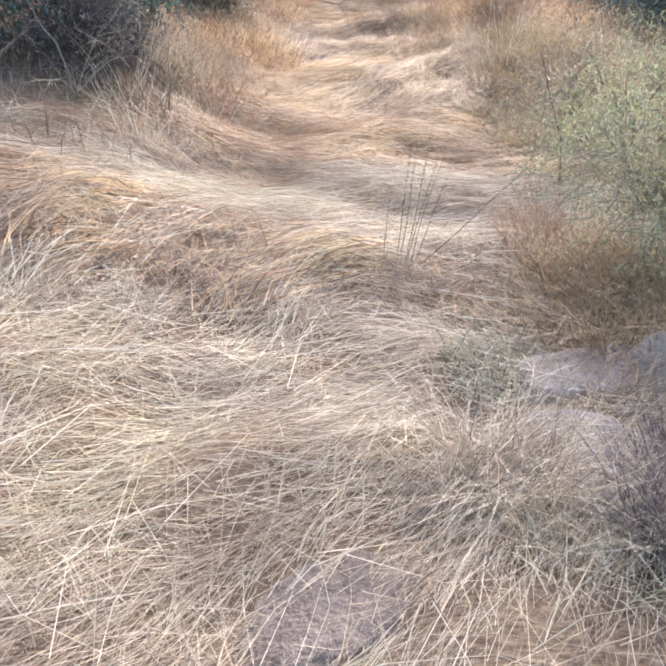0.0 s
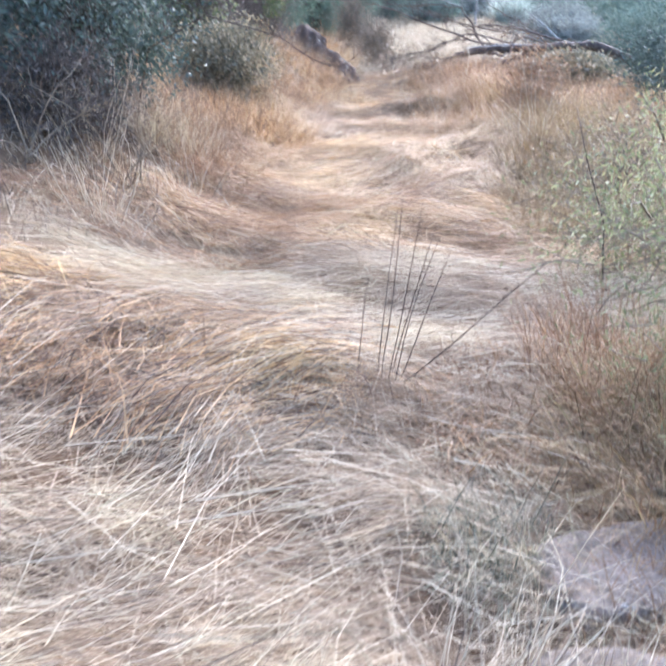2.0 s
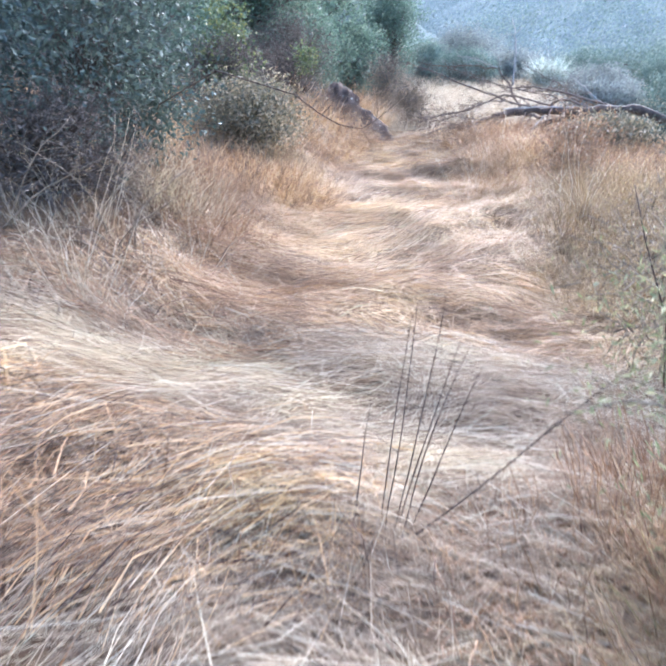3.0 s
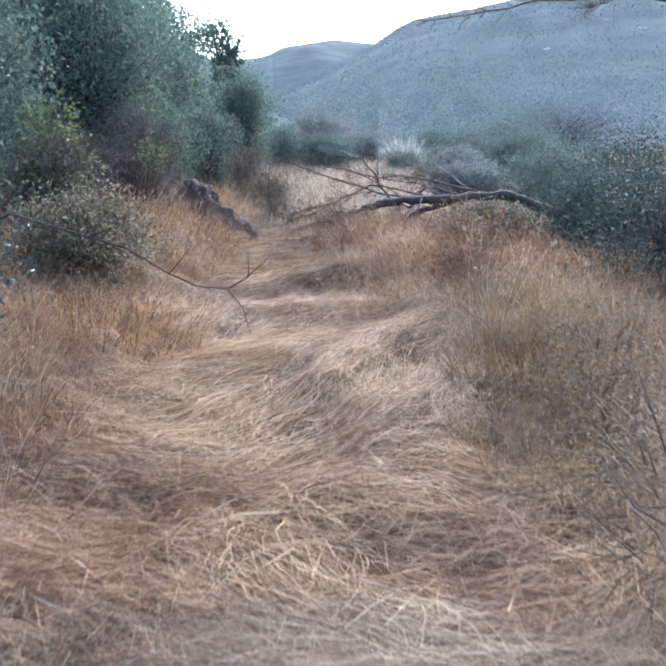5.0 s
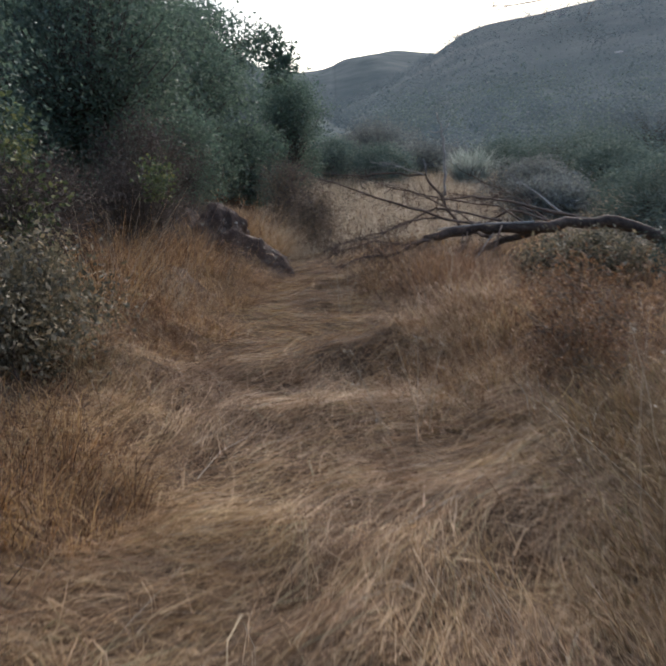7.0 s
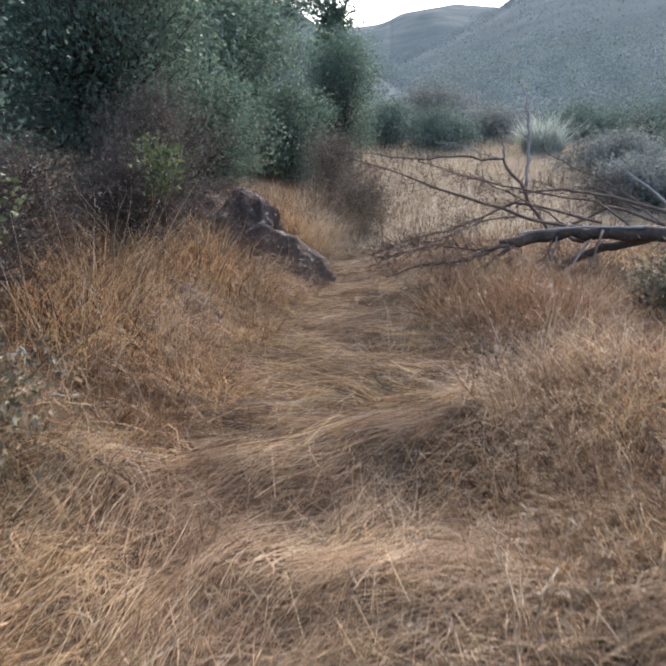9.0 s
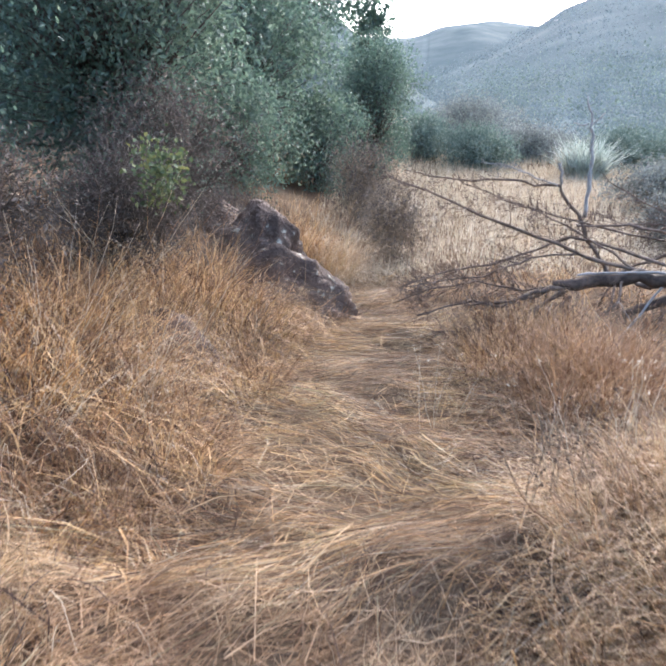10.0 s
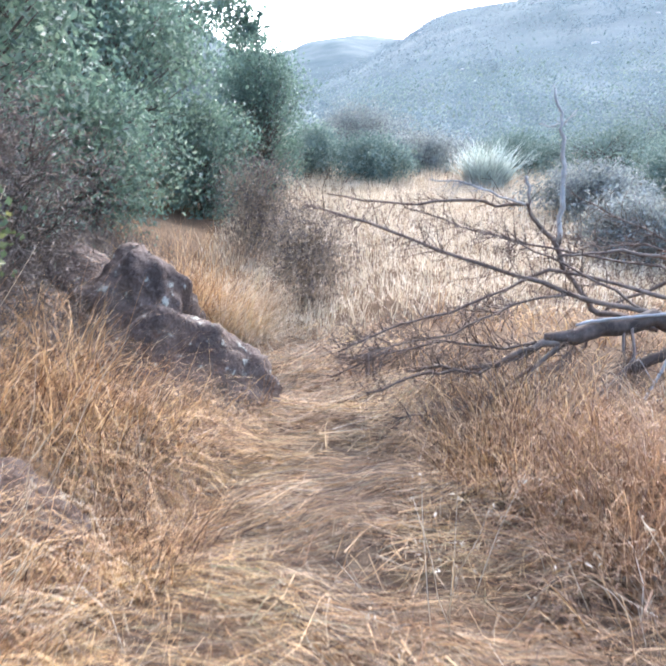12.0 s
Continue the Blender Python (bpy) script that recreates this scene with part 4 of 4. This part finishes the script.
for k, (wx, wy) in enumerate(weed_spots):
    weed = thing("seed_weed", wx, wy, float(land(np.array(wx), np.array(wy))), "dry brown weed with small dark round seed heads", "dead weed")
    rnd = random.Random(180 + k)
    for _ in range(8):
        line = wander(rnd, (rnd.gauss(0, 0.06), rnd.gauss(0, 0.06), -0.02), (rnd.gauss(0, 0.3), rnd.gauss(0, 0.3), 1), rnd.uniform(0.35, 0.55), 5, 0.12, 0.02)
        stalk = part("stalk", tube(line, [0.002, 0.0019, 0.0017, 0.0015, 0.0012, 0.0009], 5), TWIG_TAN, weed)
        for q_ in range(2):
            bm = bmesh.new()
            bmesh.ops.create_icosphere(bm, subdivisions=1, radius=rnd.uniform(0.005, 0.0085))
            at = line[-1] if q_ == 0 else line[3] + Vector((rnd.gauss(0, 0.015), rnd.gauss(0, 0.015), 0.004))
            for v in bm.verts:
                v.co = v.co * (1 + 0.5 * noise.noise(v.co * 160 + Vector((k, q_, 0)))) + at
            me = bpy.data.meshes.new("seed_head")
            bm.to_mesh(me)
            bm.free()
            me.materials.append(SEED)
            linked("seed_head", me, stalk, "dark dried seed head")
shrub("dry_bush", 0.12, 15.3, (0.42, 0.5, 0.95), "dusky leafless bush beside the trail", "bush", DUSK, 36, 90, 40, 0.05, 0.15, 12, 0.0, narrow=0.2, thick=0.004, sprays=6, bark=TWIG_TAN)
shrub("dry_bush", -0.4, 17.2, (0.55, 0.6, 1.2), "purplish-brown leafless bush behind the straw tuft", "bush", DUSK, 44, 100, 50, 0.06, 0.17, 12, 0.0, narrow=0.2, thick=0.005, sprays=5, bark=TWIG_TAN)
shrub("dry_bush", -1.85, 13.3, (0.85, 1.0, 1.25), "grey tangle of dead twigs above the boulders", "bush", DUSK, 45, 130, 70, 0.05, 0.14, 14, 0.0, narrow=0.2, thick=0.008, sprays=6)
shrub("dry_bush", -1.75, 12.2, (0.5, 0.7, 0.85), "dark tangle of dead twigs behind the bank grass", "bush", DUSK, 146, 110, 45, 0.045, 0.13, 14, 0.0, narrow=0.18, thick=0.007, sprays=7)
shrub("dry_bush", -2.0, 9.9, (0.55, 0.7, 0.9), "dark tangle of dead twigs under the shrub", "bush", DUSK, 147, 110, 45, 0.045, 0.13, 14, 0.0, narrow=0.18, thick=0.007, sprays=7)
shrub("dry_bush", -2.2, 10.9, (0.6, 0.8, 0.8), "grey tangle of dead twigs under the shrub", "bush", DUSK, 46, 110, 60, 0.05, 0.14, 14, 0.0, narrow=0.2, thick=0.008, sprays=6)
shrub("sumac_tree", -3.6, 10.6, (1.6, 1.6, 4.2), "large dark green sumac shrub rising over the bank", "tree", LEAF, 41, 330, 105, 0.07, 0.2, 10, 0.1)
shrub("sumac_tree", -2.85, 14.6, (1.65, 1.7, 3.8), "large dark green sumac shrub behind the boulders", "tree", LEAF, 42, 330, 100, 0.075, 0.22, 10, 0.1)
shrub("sumac_tree", -2.7, 18.8, (1.6, 1.9, 3.7), "large blue-green sumac shrub beyond the boulders", "tree", LEAF, 47, 300, 90, 0.09, 0.22, 10, 0.2)
shrub("sumac_tree", -5.5, 7.4, (1.9, 1.9, 4.2), "large dark green sumac shrub on the bank", "tree", LEAF, 48, 220, 60, 0.08, 0.24, 10, 0.3)
shrub("scrub_bush", -2.0, 16.0, (0.9, 0.9, 1.4), "dusky green bush behind the boulders", "bush", LEAF, 66, 120, 80, 0.06, 0.14, 10, 0.0)
shrub("scrub_bush", -1.3, 19.2, (0.9, 0.9, 1.5), "dusky green bush beyond the straw tuft", "bush", LEAF, 67, 110, 70, 0.07, 0.14, 10, 0.0)
tuft("grass_tuft", -1.6, 15.0, 0.5, 0.5, 1200, "dusky dead growth behind the boulders", DUSK, 94, 0.6, wide=(0.005, 0.009))
shrub("vine", -1.33, 11.9, (0.2, 0.22, 1.17), "yellow-green vine leaves trailing over dead twigs", "vine", LEAF_LIME, 43, 34, 16, 0.042, 0.05, 3, 0.77, narrow=0.8, thick=0.002)
shrub("vine", -1.95, 9.9, (0.35, 0.4, 1.3), "bright green leafy vine on the bank", "vine", LEAF_LIME, 49, 40, 40, 0.05, 0.08, 4, 0.3, narrow=0.8, thick=0.004)

# a bare branch that reaches over the trail
snapped = thing("dead_branch", -1.75, 6.4, float(land(np.array(-1.75), np.array(6.4))), "thin bare forked branch arching over the trail", "branch")
rnd = random.Random(62)
o = snapped.location.copy()
main = [Vector(p) - o for p in ((-1.75, 6.4, 0.3), (-1.4, 6.1, 1.15), (-0.85, 5.6, 1.36), (-0.33, 5.3, 1.24), (-0.18, 5.3, 1.14), (-0.077, 5.3, 1.09), (0.04, 5.3, 1.073), (0.12, 5.3, 1.12), (0.21, 5.3, 1.2))]
part("stem", tube(main, [0.0045, 0.0042, 0.0038, 0.0036, 0.0034, 0.0032, 0.003, 0.0026, 0.0014], 6), STALK, snapped)
for pts in (((-0.18, 5.3, 1.14), (-0.14, 5.31, 1.18), (-0.1, 5.31, 1.235)), ((0.12, 5.3, 1.12), (0.125, 5.31, 1.16), (0.12, 5.31, 1.22)), ((0.04, 5.3, 1.073), (0.095, 5.29, 1.0), (0.12, 5.28, 0.9))):
    line = [Vector(p) - o for p in pts]
    part("twig", tube(line, [0.0026, 0.002, 0.0009], 5), STALK, snapped)

# a bare tree off the trail whose limb hangs into view
bare = thing("bare_tree", 8.9, 16.5, float(land(np.array(8.9), np.array(16.5))), "leafless grey tree with a long drooping limb", "tree")
rnd = random.Random(77)
o = bare.location.copy()
part("trunk", tube([Vector((0, 0, -0.1)), Vector((0.05, 0, 1.4)), Vector((-0.1, -0.1, 3.0)), Vector((-0.3, -0.2, 4.2)), Vector((0.1, 0.1, 6.0))], [0.13, 0.11, 0.09, 0.06, 0.02], 8), DEADWOOD, bare)
for pts, r_ in ((((8.6, 16.3, 4.48), (7.3, 16.1, 4.61), (6.1, 16.0, 4.55), (5.2, 16.0, 4.52), (4.3, 16.0, 4.34), (3.2, 16.0, 4.19), (2.65, 16.0, 4.16)), 0.036), (((6.7, 16.0, 4.58), (6.35, 15.9, 4.46), (6.1, 15.9, 4.36)), 0.016), (((6.2, 16.0, 4.56), (5.5, 15.9, 4.83), (4.9, 15.9, 5.08)), 0.018)):
    line = []
    for p0, p1 in zip(pts, pts[1:]):
        for k in range(3):
            line.append((Vector(p0).lerp(Vector(p1), k / 3) - o) + Vector([rnd.gauss(0, 0.012) for _ in range(3)]))
    line.append(Vector(pts[-1]) - o)
    part("limb", tube(line, [r_ + (0.004 - r_) * k / (len(line) - 1) for k in range(len(line))], 6), DEADWOOD, bare)
    tagged(part("twigwork", joined(twigs(rnd, line, 0.013, 26, 0.8, 1, 0.2, 0.25)), DEADWOOD, bare), kind="stuff")

# ---- the fallen tree ----
fallen = thing("fallen_tree", 2.7, 12.6, float(land(np.array(2.7), np.array(12.6))), "grey dead fallen tree with bare broken branches", "dead tree")
base = fallen.location.copy()
rnd = random.Random(8)


def limb(name, pts, r0, r1, tw, tl, material=DEADWOOD, depth=1, label="", rtw=None):
    n = len(pts)
    line = []
    for i in range(n - 1):
        a, c = Vector(pts[i]) - base, Vector(pts[i + 1]) - base
        for k in range(4):
            line.append(a.lerp(c, k / 4) + Vector([rnd.gauss(0, min(0.014, r0 * 0.5)) for _ in range(3)]))
    line.append(Vector(pts[-1]) - base)
    m = len(line)
    rr = [(r0 + (r1 - r0) * i / (m - 1)) * rnd.uniform(0.88, 1.12) for i in range(m)]
    if r0 > 0.05:
        rr[:4] = [r * f for r, f in zip(rr, (0.45, 0.72, 0.9, 1.0))]
    part(name, tube(line, rr, 8 if r0 > 0.03 else 6), material, fallen, label)
    if tw:
        tagged(part("twigwork", joined(twigs(rnd, line, rtw or 0.0048, int(tw * 2.9), tl, depth)), DEADTWIG if material is DEADWOOD else material, fallen), kind="stuff")


limb("trunk", [(1.46, 12.66, 0.97), (1.8, 12.7, 1.03), (2.2, 12.72, 1.06), (2.7, 12.62, 1.07), (3.15, 12.55, 1.13), (3.6, 12.5, 1.12), (4.4, 12.3, 0.84), (5.7, 12.0, 0.15)], 0.054, 0.075, 16, 0.32, TRUNKWOOD)
limb("branch", [(1.62, 12.68, 1.0), (1.4, 12.68, 0.93), (1.15, 12.72, 0.81), (0.9, 12.85, 0.75), (0.73, 13.0, 0.7)], 0.027, 0.007, 26, 0.32)
limb("branch", [(2.98, 12.62, 1.1), (2.5, 12.76, 0.94), (2.25, 12.8, 0.87), (2.05, 12.8, 0.74)], 0.045, 0.032, 14, 0.35, TRUNKWOOD, 1, "thick broken stub of the dead trunk")
limb("branch", [(2.1, 12.75, 1.12), (1.66, 12.9, 1.2), (1.0, 12.9, 1.42), (0.5, 12.95, 1.6), (0.1, 13.0, 1.72)], 0.018, 0.006, 26, 0.4)
limb("branch", [(2.4, 12.9, 1.15), (1.7, 13.3, 1.3), (1.15, 13.3, 1.05), (0.7, 13.2, 0.95), (0.3, 13.1, 0.8)], 0.014, 0.006, 26, 0.4)
limb("branch", [(2.7, 12.9, 1.1), (2.5, 13.4, 1.28), (1.9, 13.4, 1.38), (1.25, 13.4, 1.52), (0.75, 13.4, 1.68)], 0.012, 0.005, 24, 0.4)
limb("branch", [(1.85, 12.73, 1.06), (1.55, 12.72, 0.98), (1.1, 12.7, 0.78), (0.8, 12.7, 0.78), (0.45, 12.7, 0.66)], 0.017, 0.007, 20, 0.35)
limb("branch", [(1.8, 12.72, 1.05), (1.6, 12.7, 0.95), (1.2, 12.6, 0.7), (1.0, 12.5, 0.48)], 0.014, 0.008, 14, 0.35)
limb("branch", [(2.3, 12.7, 1.05), (1.9, 12.4, 0.6), (1.5, 12.2, 0.55), (1.25, 12.1, 0.45)], 0.009, 0.005, 6, 0.3, BLEACHED)
limb("branch", [(3.0, 12.6, 1.1), (2.6, 13.3, 1.25), (2.2, 13.5, 1.0), (2.0, 13.5, 0.6)], 0.017, 0.008, 20, 0.45)
limb("branch", [(2.3, 13.0, 0.95), (2.1, 13.4, 0.98), (1.97, 13.45, 1.1), (1.76, 13.5, 1.46), (1.58, 13.5, 1.69), (1.2, 13.5, 1.72), (0.7, 13.5, 1.7), (0.25, 13.6, 1.76)], 0.025, 0.005, 22, 0.35, DEADWOOD)
limb("branch", [(1.58, 13.5, 1.69), (1.3, 13.4, 1.78), (1.1, 13.4, 1.85), (0.9, 13.4, 1.86)], 0.008, 0.005, 4, 0.2, BLEACHED)
limb("branch", [(1.64, 13.55, 2.21), (1.72, 13.55, 2.2), (1.8, 13.55, 2.21), (1.88, 13.55, 2.3)], 0.006, 0.004, 3, 0.08, BLEACHED, 0, "bleached crossing twig")
limb("branch", [(1.7, 13.2, 1.39), (2.11, 13.2, 1.42), (2.54, 13.1, 1.35), (3.14, 12.9, 1.2), (3.4, 12.6, 1.12)], 0.009, 0.022, 12, 0.3, DEADWOOD, 1, "grey bare arching branch")
limb("branch", [(2.58, 13.3, 1.67), (2.85, 13.15, 1.46), (3.14, 12.95, 1.2)], 0.007, 0.014, 3, 0.2, BLEACHED, 0, "bleached bare branch")
limb("snag", [(1.84, 13.55, 1.42), (1.84, 13.55, 1.75), (1.81, 13.55, 2.1), (1.79, 13.55, 2.24), (1.73, 13.55, 2.43)], 0.019, 0.008, 4, 0.12, BLEACHED, 0, "bleached upright broken branch")
limb("branch", [(1.6, 13.5, 1.65), (1.58, 13.5, 1.8), (1.56, 13.5, 1.88)], 0.011, 0.012, 0, 0, BLEACHED, 0, "bleached broken stub")
limb("branch", [(3.2, 12.8, 0.9), (2.9, 13.6, 1.3), (2.6, 13.9, 1.5), (2.2, 14.1, 1.7)], 0.011, 0.005, 24, 0.45)

# Pale strip laid along the trunk top to stand for its lit edge
limb("branch", [(1.62, 12.64, 1.07), (1.8, 12.66, 1.095), (2.2, 12.68, 1.125), (2.7, 12.58, 1.14)], 0.008, 0.014, 0, 0, BLEACHED, 0, "pale strip for the lit top edge of the trunk")
limb("branch", [(1.75, 12.71, 1.05), (1.6, 12.68, 0.9), (1.5, 12.6, 0.8), (1.42, 12.5, 0.6)], 0.01, 0.004, 18, 0.35)
limb("branch", [(1.95, 12.73, 1.07), (1.85, 12.5, 0.8), (1.8, 12.4, 0.55)], 0.01, 0.004, 18, 0.35)
limb("branch", [(1.66, 12.9, 1.2), (1.3, 12.8, 1.16), (0.95, 12.75, 1.0), (0.6, 12.7, 0.95), (0.35, 12.6, 0.9)], 0.009, 0.004, 26, 0.4)
limb("branch", [(2.9, 13.3, 1.2), (2.6, 13.8, 1.4), (2.35, 14.0, 1.35), (2.05, 14.1, 1.45)], 0.012, 0.004, 26, 0.45)

limb("branch", [(1.7, 12.7, 1.04), (1.25, 12.75, 0.9), (0.9, 12.8, 0.95), (0.55, 12.85, 0.85), (0.25, 12.9, 0.7)], 0.012, 0.004, 34, 0.38)
limb("branch", [(1.6, 12.7, 1.0), (1.3, 12.55, 0.75), (0.95, 12.5, 0.62), (0.6, 12.5, 0.58)], 0.012, 0.004, 30, 0.3)
limb("branch", [(2.1, 12.75, 1.1), (1.7, 12.85, 1.35), (1.35, 12.9, 1.5), (1.0, 12.9, 1.62)], 0.01, 0.003, 20, 0.3)
limb("branch", [(2.0, 12.72, 1.06), (1.9, 12.5, 0.9), (1.7, 12.4, 0.75), (1.55, 12.3, 0.6)], 0.012, 0.004, 16, 0.35)
limb("branch", [(2.35, 12.6, 1.1), (2.2, 12.4, 0.85), (2.1, 12.3, 0.62)], 0.011, 0.004, 14, 0.32)

# ---- beyond the fallen tree ----
yucca = tuft("yucca", 4.17, 24.0, 0.42, 1.1, 700, "pale silver-green spiky bush in the meadow", LEAF_SILVER, 51, 0.38, wide=(0.03, 0.05))
tagged(yucca, category="bush")
for sx_, sy_, size, label, mat_, sd in (
        (1.75, 25.0, (1.1, 1.0, 0.9), "rounded green scrub bush at the meadow edge", LEAF_MID, 52),
        (0.4, 26.5, (1.0, 1.0, 1.0), "rounded green scrub bush behind the meadow", LEAF_MID, 150),
        (1.9, 30.0, (1.7, 1.5, 1.5), "grey scrub bush behind the meadow", LEAF_SAGE, 53),
        (3.4, 28.0, (1.4, 1.2, 0.8), "low grey-green scrub bush behind the meadow", LEAF_SAGE, 151),
        (5.9, 27.0, (1.5, 1.2, 0.9), "low green scrub bush behind the meadow", LEAF_MID, 152),
        (7.6, 25.5, (2.2, 1.6, 1.2), "green scrub bush at the meadow edge", LEAF_MID, 54),
        (5.6, 16.0, (1.3, 1.5, 1.1), "grey-green scrub bush behind the fallen tree", LEAF_MID, 55),
        (4.05, 8.8, (1.15, 1.4, 1.15), "dark grey-green scrub bush beside the trail", LEAF_SHADE, 56),
        (4.35, 11.1, (0.95, 1.0, 0.85), "dark scrub bush below the fallen trunk", LEAF_SHADE, 114),
        (3.0, 11.7, (0.6, 0.6, 0.34), "low olive scrub bush below the fallen trunk", LEAF_GREY, 153),
        (5.4, 12.6, (1.2, 1.4, 1.5), "dark scrub bush over the fallen trunk", LEAF_SHADE, 63),
        (4.0, 16.6, (0.8, 0.8, 0.6), "low grey scrub bush in the meadow", LEAF_SAGE, 110),
        (4.6, 19.5, (1.0, 1.0, 0.7), "low grey scrub bush in the meadow", LEAF_SAGE, 111),
        (6.6, 20.5, (1.4, 1.2, 1.0), "grey-green scrub bush at the meadow edge", LEAF_MID, 112),
        (11.0, 28.0, (3.0, 2.4, 2.0), "wide hazy scrub bush below the hill", LEAF_HAZED, 64)):
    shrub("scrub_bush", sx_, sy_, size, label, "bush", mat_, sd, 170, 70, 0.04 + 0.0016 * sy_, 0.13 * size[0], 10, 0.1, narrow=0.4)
shrub("scrub_tree", -0.65, 22.0, (1.0, 1.2, 2.6), "slim blue-green tree beyond the boulders", "tree", LEAF, 57, 220, 100, 0.065, 0.16, 8, 0.1)
for sx_, sy_, size, label, sd in (
        (-1.6, 33.0, (0.8, 0.8, 3.2), "small airy tree on the hillside skyline", 58),
        (-5.4, 33.0, (3.6, 3.0, 2.9), "dense blue-green hillside tree", 59),
        (-9.5, 30.0, (3.8, 3.0, 4.6), "dense blue-green hillside tree", 60),
        (-8.0, 22.0, (3.2, 3.0, 5.6), "tall dense blue-green tree on the bank", 61),
        (-5.8, 25.0, (2.4, 2.4, 3.8), "rounded blue-green hillside tree", 65)):
    shrub("hill_tree", sx_, sy_, size, label, "tree", LEAF, sd, 60 if sd == 58 else 290, 40 if sd == 58 else 44, 0.19, 0.055 * size[0] + 0.07, 8, 0.2)


def scrub(name, n, az, dist, size, per, leaf, label, seed, material):
    """Low brush scattered over a hillside."""
    g = np.random.default_rng(seed)
    a, d = np.radians(g.uniform(*az, n)), np.sqrt(g.uniform(dist[0] ** 2, dist[1] ** 2, n))
    x, y = d * np.sin(a), 6 + d * np.cos(a)
    s = g.uniform(*size, n)
    C = np.stack([x, y, land(x, y) + 0.25 * s], -1)
    V, L, S = leaves(C, 1.0, per, 1.0, seed)
    leaf_at = V.reshape(-1, 4, 3)
    root, grown = leaf_at[:, :1], np.repeat(s, per)[:, None]
    off = (root[:, 0] - np.repeat(C, per, 0)) * grown * np.array([0.42, 0.42, 0.3])
    V = (np.repeat(C, per, 0) + off)[:, None, :] + (leaf_at - root) * leaf * grown[:, None]
    return tagged(linked(name, mesh_of(name, V.reshape(-1, 3), L, S, material)), label, "brush", kind="stuff")


scrub("hill_brush", 1200, (-3, 55), (27, 90), (0.8, 1.9), 75, 0.125, "grey-green chaparral brush on the nearer slope", 71, LEAF_HAZED)
scrub("hill_brush", 2000, (-10, 52), (85, 200), (1.2, 2.6), 38, 0.15, "grey-green chaparral brush on the far slope", 72, LEAF_HAZED)
scrub("hill_brush", 90, (2, 46), (34, 80), (2.2, 4.5), 260, 0.05, "rounded green shrubs dotted over the nearer slope", 76, LEAF_MID)
scrub("hill_brush", 320, (-60, -2), (18, 45), (0.9, 1.8), 100, 0.13, "dense brush on the shaded bank hillside", 73, LEAF)

for i in range(9):
    a, d = radians(rnd.uniform(8, 34)), rnd.uniform(45, 150)
    x, y = d * math.sin(a), 6 + d * math.cos(a)
    s = rnd.uniform(0.5, 1.0)
    tagged(boulder("outcrop", x, y, float(land(np.array(x), np.array(y))) - 0.15 * s, (s * 0.8, s * 0.6, s * 0.34), rnd.uniform(-25, 25), "pale rock outcrop on the brushy hillside", OUTCROP, 80 + i), group="rock outcrops on the hillside")
